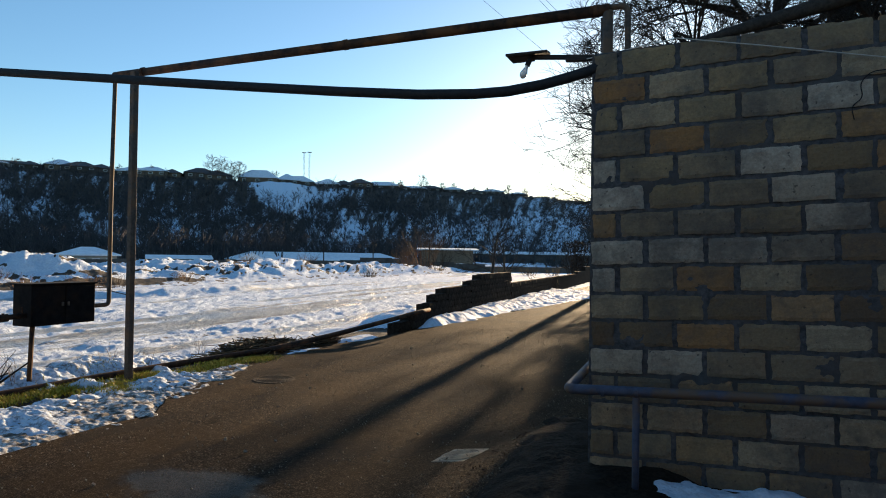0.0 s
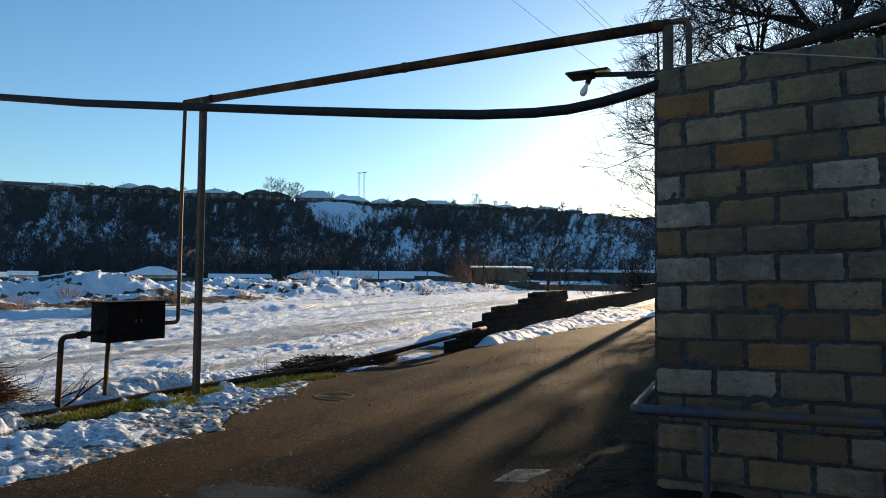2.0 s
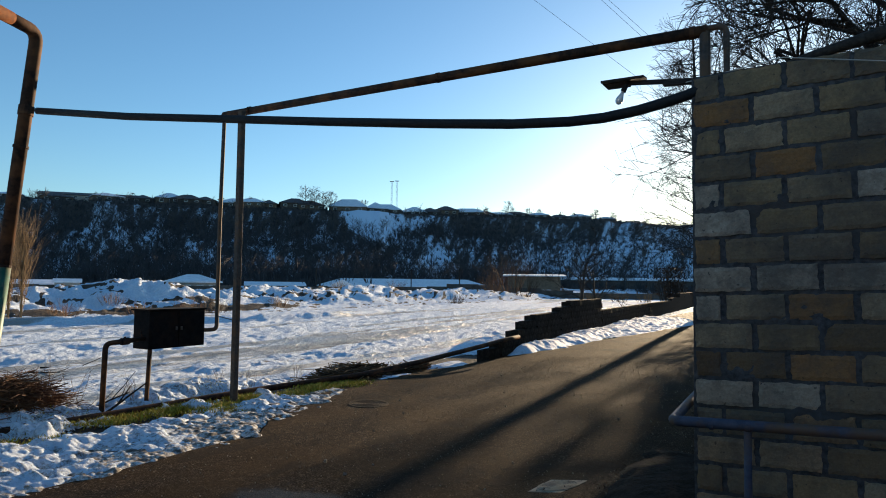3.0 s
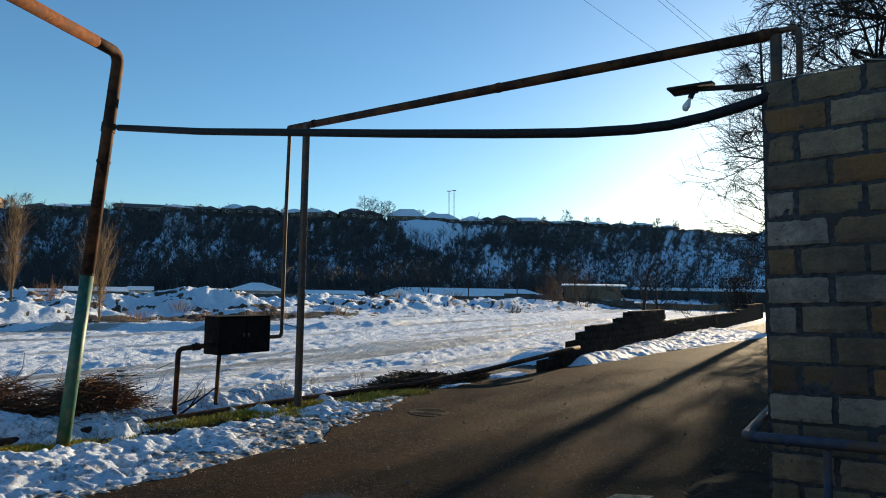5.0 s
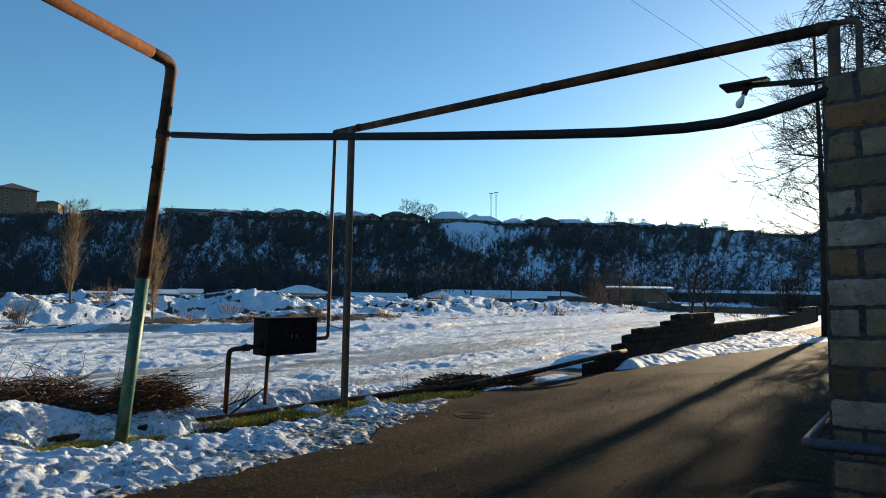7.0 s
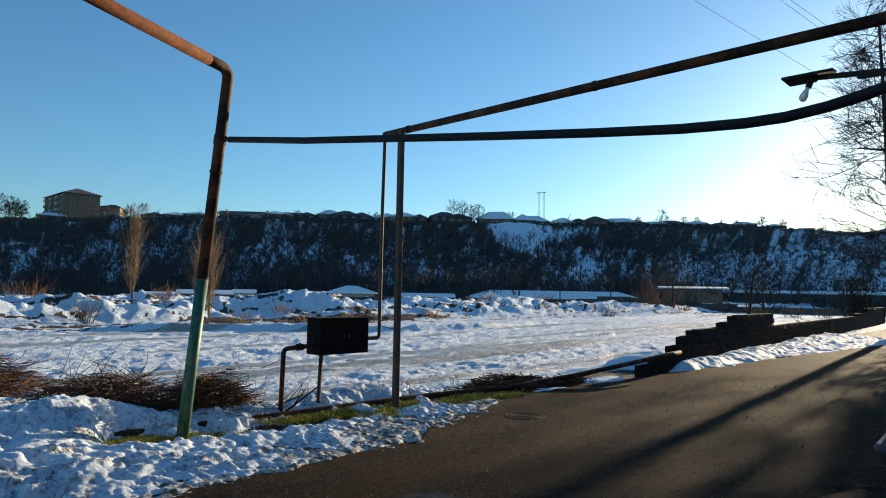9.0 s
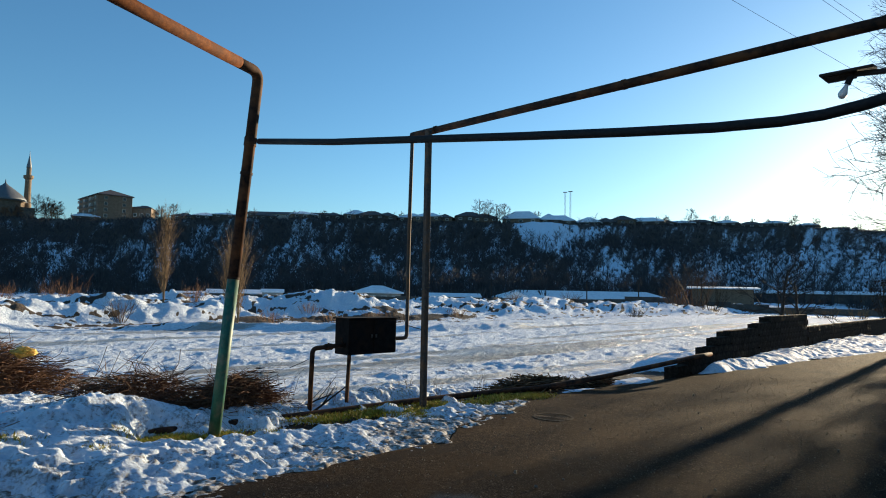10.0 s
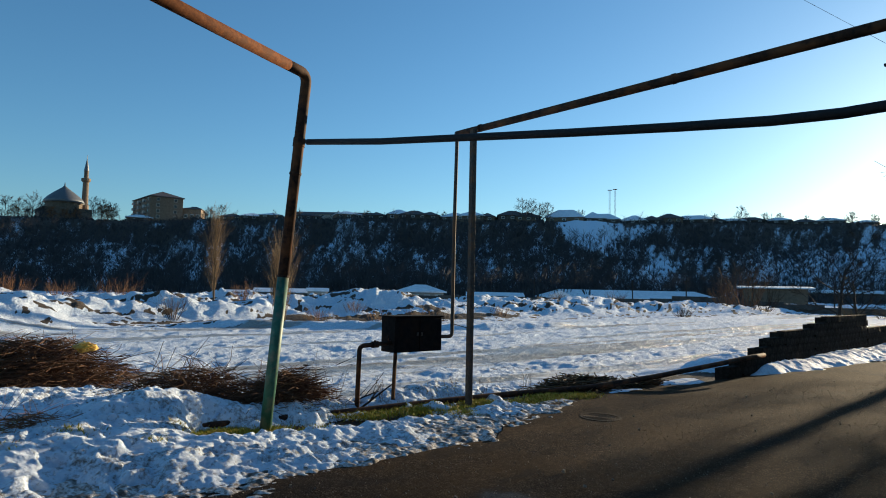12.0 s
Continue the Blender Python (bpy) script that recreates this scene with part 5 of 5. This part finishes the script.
# domed building and its tower
x, y, z = far_at(80.3, 296)
dome = thing("domed_building", "ochre drum under a grey lead dome on the ridge", "building", (x, y, z + 2.4))
mb = Mesh()
mb.lathe((0, 0, 0), [(6.6, -6), (6.6, 5.2), (6.9, 5.3), (6.9, 5.7), (6.4, 5.8)], 16)
mb.box((0, 0, -0.6), (17, 17, 7.4), 0.1)
part("wall", mb, BRICKWALL, dome)
mb = Mesh()
mb.lathe((0, 0, 5.7), [(7.4, 0), (6.9, 1.1), (5.7, 2.5), (4.0, 3.9), (2.3, 5.2), (1.0, 6.2), (0.3, 6.9), (0.06, 8.4)], 24)
part("dome", mb, LEAD, dome, smooth=True)
x, y, z = far_at(78.9, 300)
mina = thing("minaret", "slender ochre tower with a balcony and pointed grey cap", "tower", (x, y, z + 2.8))
mb = Mesh()
mb.lathe((0, 0, 0), [(1.5, -5), (1.5, 5.0), (1.2, 6.0), (1.1, 14.5), (1.2, 15.0)], 14)
part("shaft", mb, BRICKWALL, mina)
mb = Mesh()
mb.lathe((0, 0, 0), [(1.1, 14.6), (1.75, 15.3), (1.75, 16.3), (1.65, 16.3), (1.65, 15.5), (0.9, 15.5)], 14)
part("balcony", mb, BRICKWALL, mina)
mb = Mesh()
mb.lathe((0, 0, 0), [(0.85, 15.4), (0.85, 19.3), (1.0, 19.5)], 14)
part("lantern", mb, BRICKWALL, mina)
mb = Mesh()
mb.lathe((0, 0, 0), [(1.0, 19.4), (0.55, 22.0), (0.15, 24.3), (0.04, 26.2)], 14)
part("cap", mb, LEAD, mina)

# twin lattice masts
for az in (35.05, 34.6):
    x, y, z = far_at(az, 262)
    ob = thing("mast", "thin lattice radio mast on the ridge", "mast", (x, y, z), "masts")
    mb = Mesh()
    for k in range(3):
        a = k * 2.094
        mb.tube([(0.35 * math.cos(a), 0.35 * math.sin(a), -1), (0.3 * math.cos(a), 0.3 * math.sin(a), 15.0)], 0.04, 4)
    for k in range(19):
        a = (k % 3) * 2.094
        mb.tube([(0.33 * math.cos(a), 0.33 * math.sin(a), 0.75 * k), (0.33 * math.cos(a + 2.094), 0.33 * math.sin(a + 2.094), 0.75 * k + 0.75)], 0.03, 3)
    part("lattice", mb, GALV, ob)
    mb = Mesh()
    mb.box((0, 0, 15.0), (1.7, 0.4, 0.3), 0.05, pose(0, 0, 0, 0, 0, 35))
    part("antenna", mb, GALV, ob)

# bare trees on the ridge
RT = [(41.8, 6.5), (42.6, 7.0), (41.1, 5.5), (40.4, 6.0), (37.6, 4.0), (24.6, 5.6), (22.9, 3.6), (21.9, 3.8), (17.0, 4.4), (15.6, 3.8), (27.3, 3.0), (26.6, 3.2), (20.0, 3.0), (82.3, 7.8), (83.2, 6.0), (84.0, 6.5), (77.7, 6.2), (76.9, 5.6), (77.3, 5.0), (81.8, 5.0), (68.7, 5.0), (69.6, 4.6), (52.3, 3.2), (56.4, 3.0), (47.3, 3.2), (58.9, 2.8), (49.6, 3.0), (29.2, 2.6), (18.9, 3.0), (78.3, 7.0), (79.6, 4.0)]
for k, (az, h) in enumerate(RT):
    R, E = ridge(np.array(float(az)))
    x, y, z = far_at(az, float(R) * 1.004)
    tree("ridge_tree", "bare tree standing on the ridge", (x, y, z - 0.2), h * 1.35, 0.16, 200 + k, (0, 0), 0.16, 15, 2, 0.6, 0.0, (5, 7), twig=0.03, reach=0.36, group="ridge trees", limb_mat=SHRUB, mat=SHRUB)

for k, (az, h) in enumerate(((79.4, 4.6), (80.2, 4.2), (81.1, 4.8), (77.6, 6.4), (77.0, 5.6), (83.4, 5.0), (82.6, 4.4), (70.0, 3.6))):
    R, E = ridge(np.array(float(az)))
    x, y, z = far_at(az, float(R) * 0.995)
    tree("ridge_tree", "bushy bare tree with rust-brown twigs on the ridge", (x, y, z - 0.2), h, 0.12, 300 + k, (0, 0), 0.08, 20, 2, 0.75, 0.0, (5, 6), twig=0.03, reach=0.42, group="ridge trees", limb_mat=TWIG_RUST, mat=SHRUB)

# thickets on the slope
rng = np.random.default_rng(5)
N = 18000
baz = rng.uniform(6, 92, N)
brel = 0.47 + 0.545 * rng.random(N) ** 0.85
bR, bE = ridge(baz)
bx, by = HX - np.sin(np.radians(baz)) * bR * brel, HY + np.cos(np.radians(baz)) * bR * brel
bz = ground_z(bx, by)
bs, _ = snow_masks(bx, by, bz)
keep = (rng.random(N) < np.clip(1.05 - 0.95 * bs, 0.28, 1.0)) & ~((np.abs(baz - 36.9) < 1.6) & (brel > 0.80) & (brel < 0.985))
bx, by, bz, brel = bx[keep], by[keep], bz[keep], brel[keep]
M = len(bx)
mb = Mesh()
K = 10
hgt = rng.uniform(0.7, 2.4, M) * np.where(brel < 0.62, 1.5, 1.0) * np.where(brel > 0.96, 0.55, 1.0)
wid = hgt * rng.uniform(0.5, 0.9, M)
ang = rng.uniform(0, 6.283, (M, K))
out = rng.random((M, K)) ** 0.6
tall = rng.uniform(0.55, 1.0, (M, K))
tw = rng.uniform(0.02, 0.06, (M, K))
cx, cy, cz = bx[:, None], by[:, None], bz[:, None] - 0.2
ex, ey = np.cos(ang) * out * wid[:, None] * 0.6, np.sin(ang) * out * wid[:, None] * 0.6
px, py = -np.cos(radians(45)) * tw, -np.sin(radians(45)) * tw
h2 = hgt[:, None] * tall
V = np.stack([np.stack([cx + ex * 0.15 - px * 0.4, cy + ey * 0.15 - py * 0.4, cz + 0 * px], -1), np.stack([cx + ex * 0.8 + px * 1.6, cy + ey * 0.8 + py * 1.6, cz + h2 * 0.62], -1),
              np.stack([cx + ex * 1.5, cy + ey * 1.5, cz + h2], -1), np.stack([cx + ex * 0.9 - px * 1.2, cy + ey * 0.9 - py * 1.2, cz + h2 * 0.7], -1)], 2)
me = bpy.data.meshes.new("thicket")
V = V.reshape(-1, 3)
F4 = np.arange(len(V)).reshape(-1, 4)
me.vertices.add(len(V))
me.vertices.foreach_set("co", V.astype(np.float32).ravel())
me.loops.add(F4.size)
me.loops.foreach_set("vertex_index", F4.ravel().astype(np.int32))
me.polygons.add(len(F4))
me.polygons.foreach_set("loop_start", np.arange(0, F4.size, 4, dtype=np.int32))
me.update(calc_edges=True)
me.materials.append(SHRUB)
tagged(new("thicket", me), "dense bare shrubs and small trees covering the slope", "shrubs", kind="stuff")


# bare trees among the thickets
def slim_tree(seed):
    """Corners and faces of a bare tree one metre high: trunk, limbs and twigs as three-sided spikes."""
    q = random.Random(seed)
    out = Mesh()

    def spike(p, d, ln, r):
        side = d.cross(Vector((q.uniform(-1, 1), q.uniform(-1, 1), 0.3))).normalized()
        up = d.cross(side)
        ring = [p + side * (r * math.cos(a)) + up * (r * math.sin(a)) for a in (0, 2.094, 4.189)]
        out.add(ring + [p + d * ln], [(0, 1, 3), (1, 2, 3), (2, 0, 3)])

    spike(Vector((0, 0, -0.05)), Vector((q.uniform(-0.1, 0.1), q.uniform(-0.1, 0.1), 1)).normalized(), 1.0, 0.022)
    for k in range(9):
        p = Vector((0, 0, q.uniform(0.15, 0.8)))
        a = q.uniform(0, 6.283)
        d = Vector((math.cos(a), math.sin(a), q.uniform(0.5, 1.5))).normalized()
        ln = q.uniform(0.3, 0.5) * (1.15 - 0.6 * p.z)
        spike(p, d, ln, 0.011)
        for _ in range(5):
            e = (d + Vector((q.uniform(-1, 1), q.uniform(-1, 1), q.uniform(-0.5, 1))) * 0.8).normalized()
            spike(p + d * ln * q.uniform(0.2, 0.9), e, ln * q.uniform(0.3, 0.65), 0.0065)
    return np.array(out.v), np.array(out.f)


MODELS = [slim_tree(700 + i) for i in range(7)]
N = 5000
taz = rng.uniform(6, 92, N)
trel = 0.49 + 0.48 * rng.random(N) ** 0.95
tR, tE = ridge(taz)
tx, ty = HX - np.sin(np.radians(taz)) * tR * trel, HY + np.cos(np.radians(taz)) * tR * trel
tz = ground_z(tx, ty)
ts, _ = snow_masks(tx, ty, tz)
ok = rng.random(N) < np.clip(1.30 - 1.3 * ts, 0.06, 1.0)
VV, FF, k0 = [], [], 0
for x, y, z, rel in zip(tx[ok], ty[ok], tz[ok], trel[ok]):
    v, f = MODELS[rng.integers(7)]
    h, a = rng.uniform(2.4, 5.6) * (1.1 if rel < 0.6 else 0.8 if rel > 0.9 else 1.0), rng.uniform(0, 6.283)
    w = h * rng.uniform(0.8, 1.25)
    ca, sa = math.cos(a) * w, math.sin(a) * w
    VV.append(np.stack([x + v[:, 0] * ca - v[:, 1] * sa, y + v[:, 0] * sa + v[:, 1] * ca, z + v[:, 2] * h], -1))
    FF.append(f + k0)
    k0 += len(v)
VV, FF = np.concatenate(VV), np.concatenate(FF)
me = bpy.data.meshes.new("hillside_trees")
me.vertices.add(len(VV))
me.vertices.foreach_set("co", VV.astype(np.float32).ravel())
me.loops.add(FF.size)
me.loops.foreach_set("vertex_index", FF.ravel().astype(np.int32))
me.polygons.add(len(FF))
me.polygons.foreach_set("loop_start", np.arange(0, FF.size, 3, dtype=np.int32))
me.update(calc_edges=True)
me.materials.append(SHRUB)
tagged(new("hillside_trees", me), "slim bare trees crowding the shaded slope", "trees", kind="stuff")
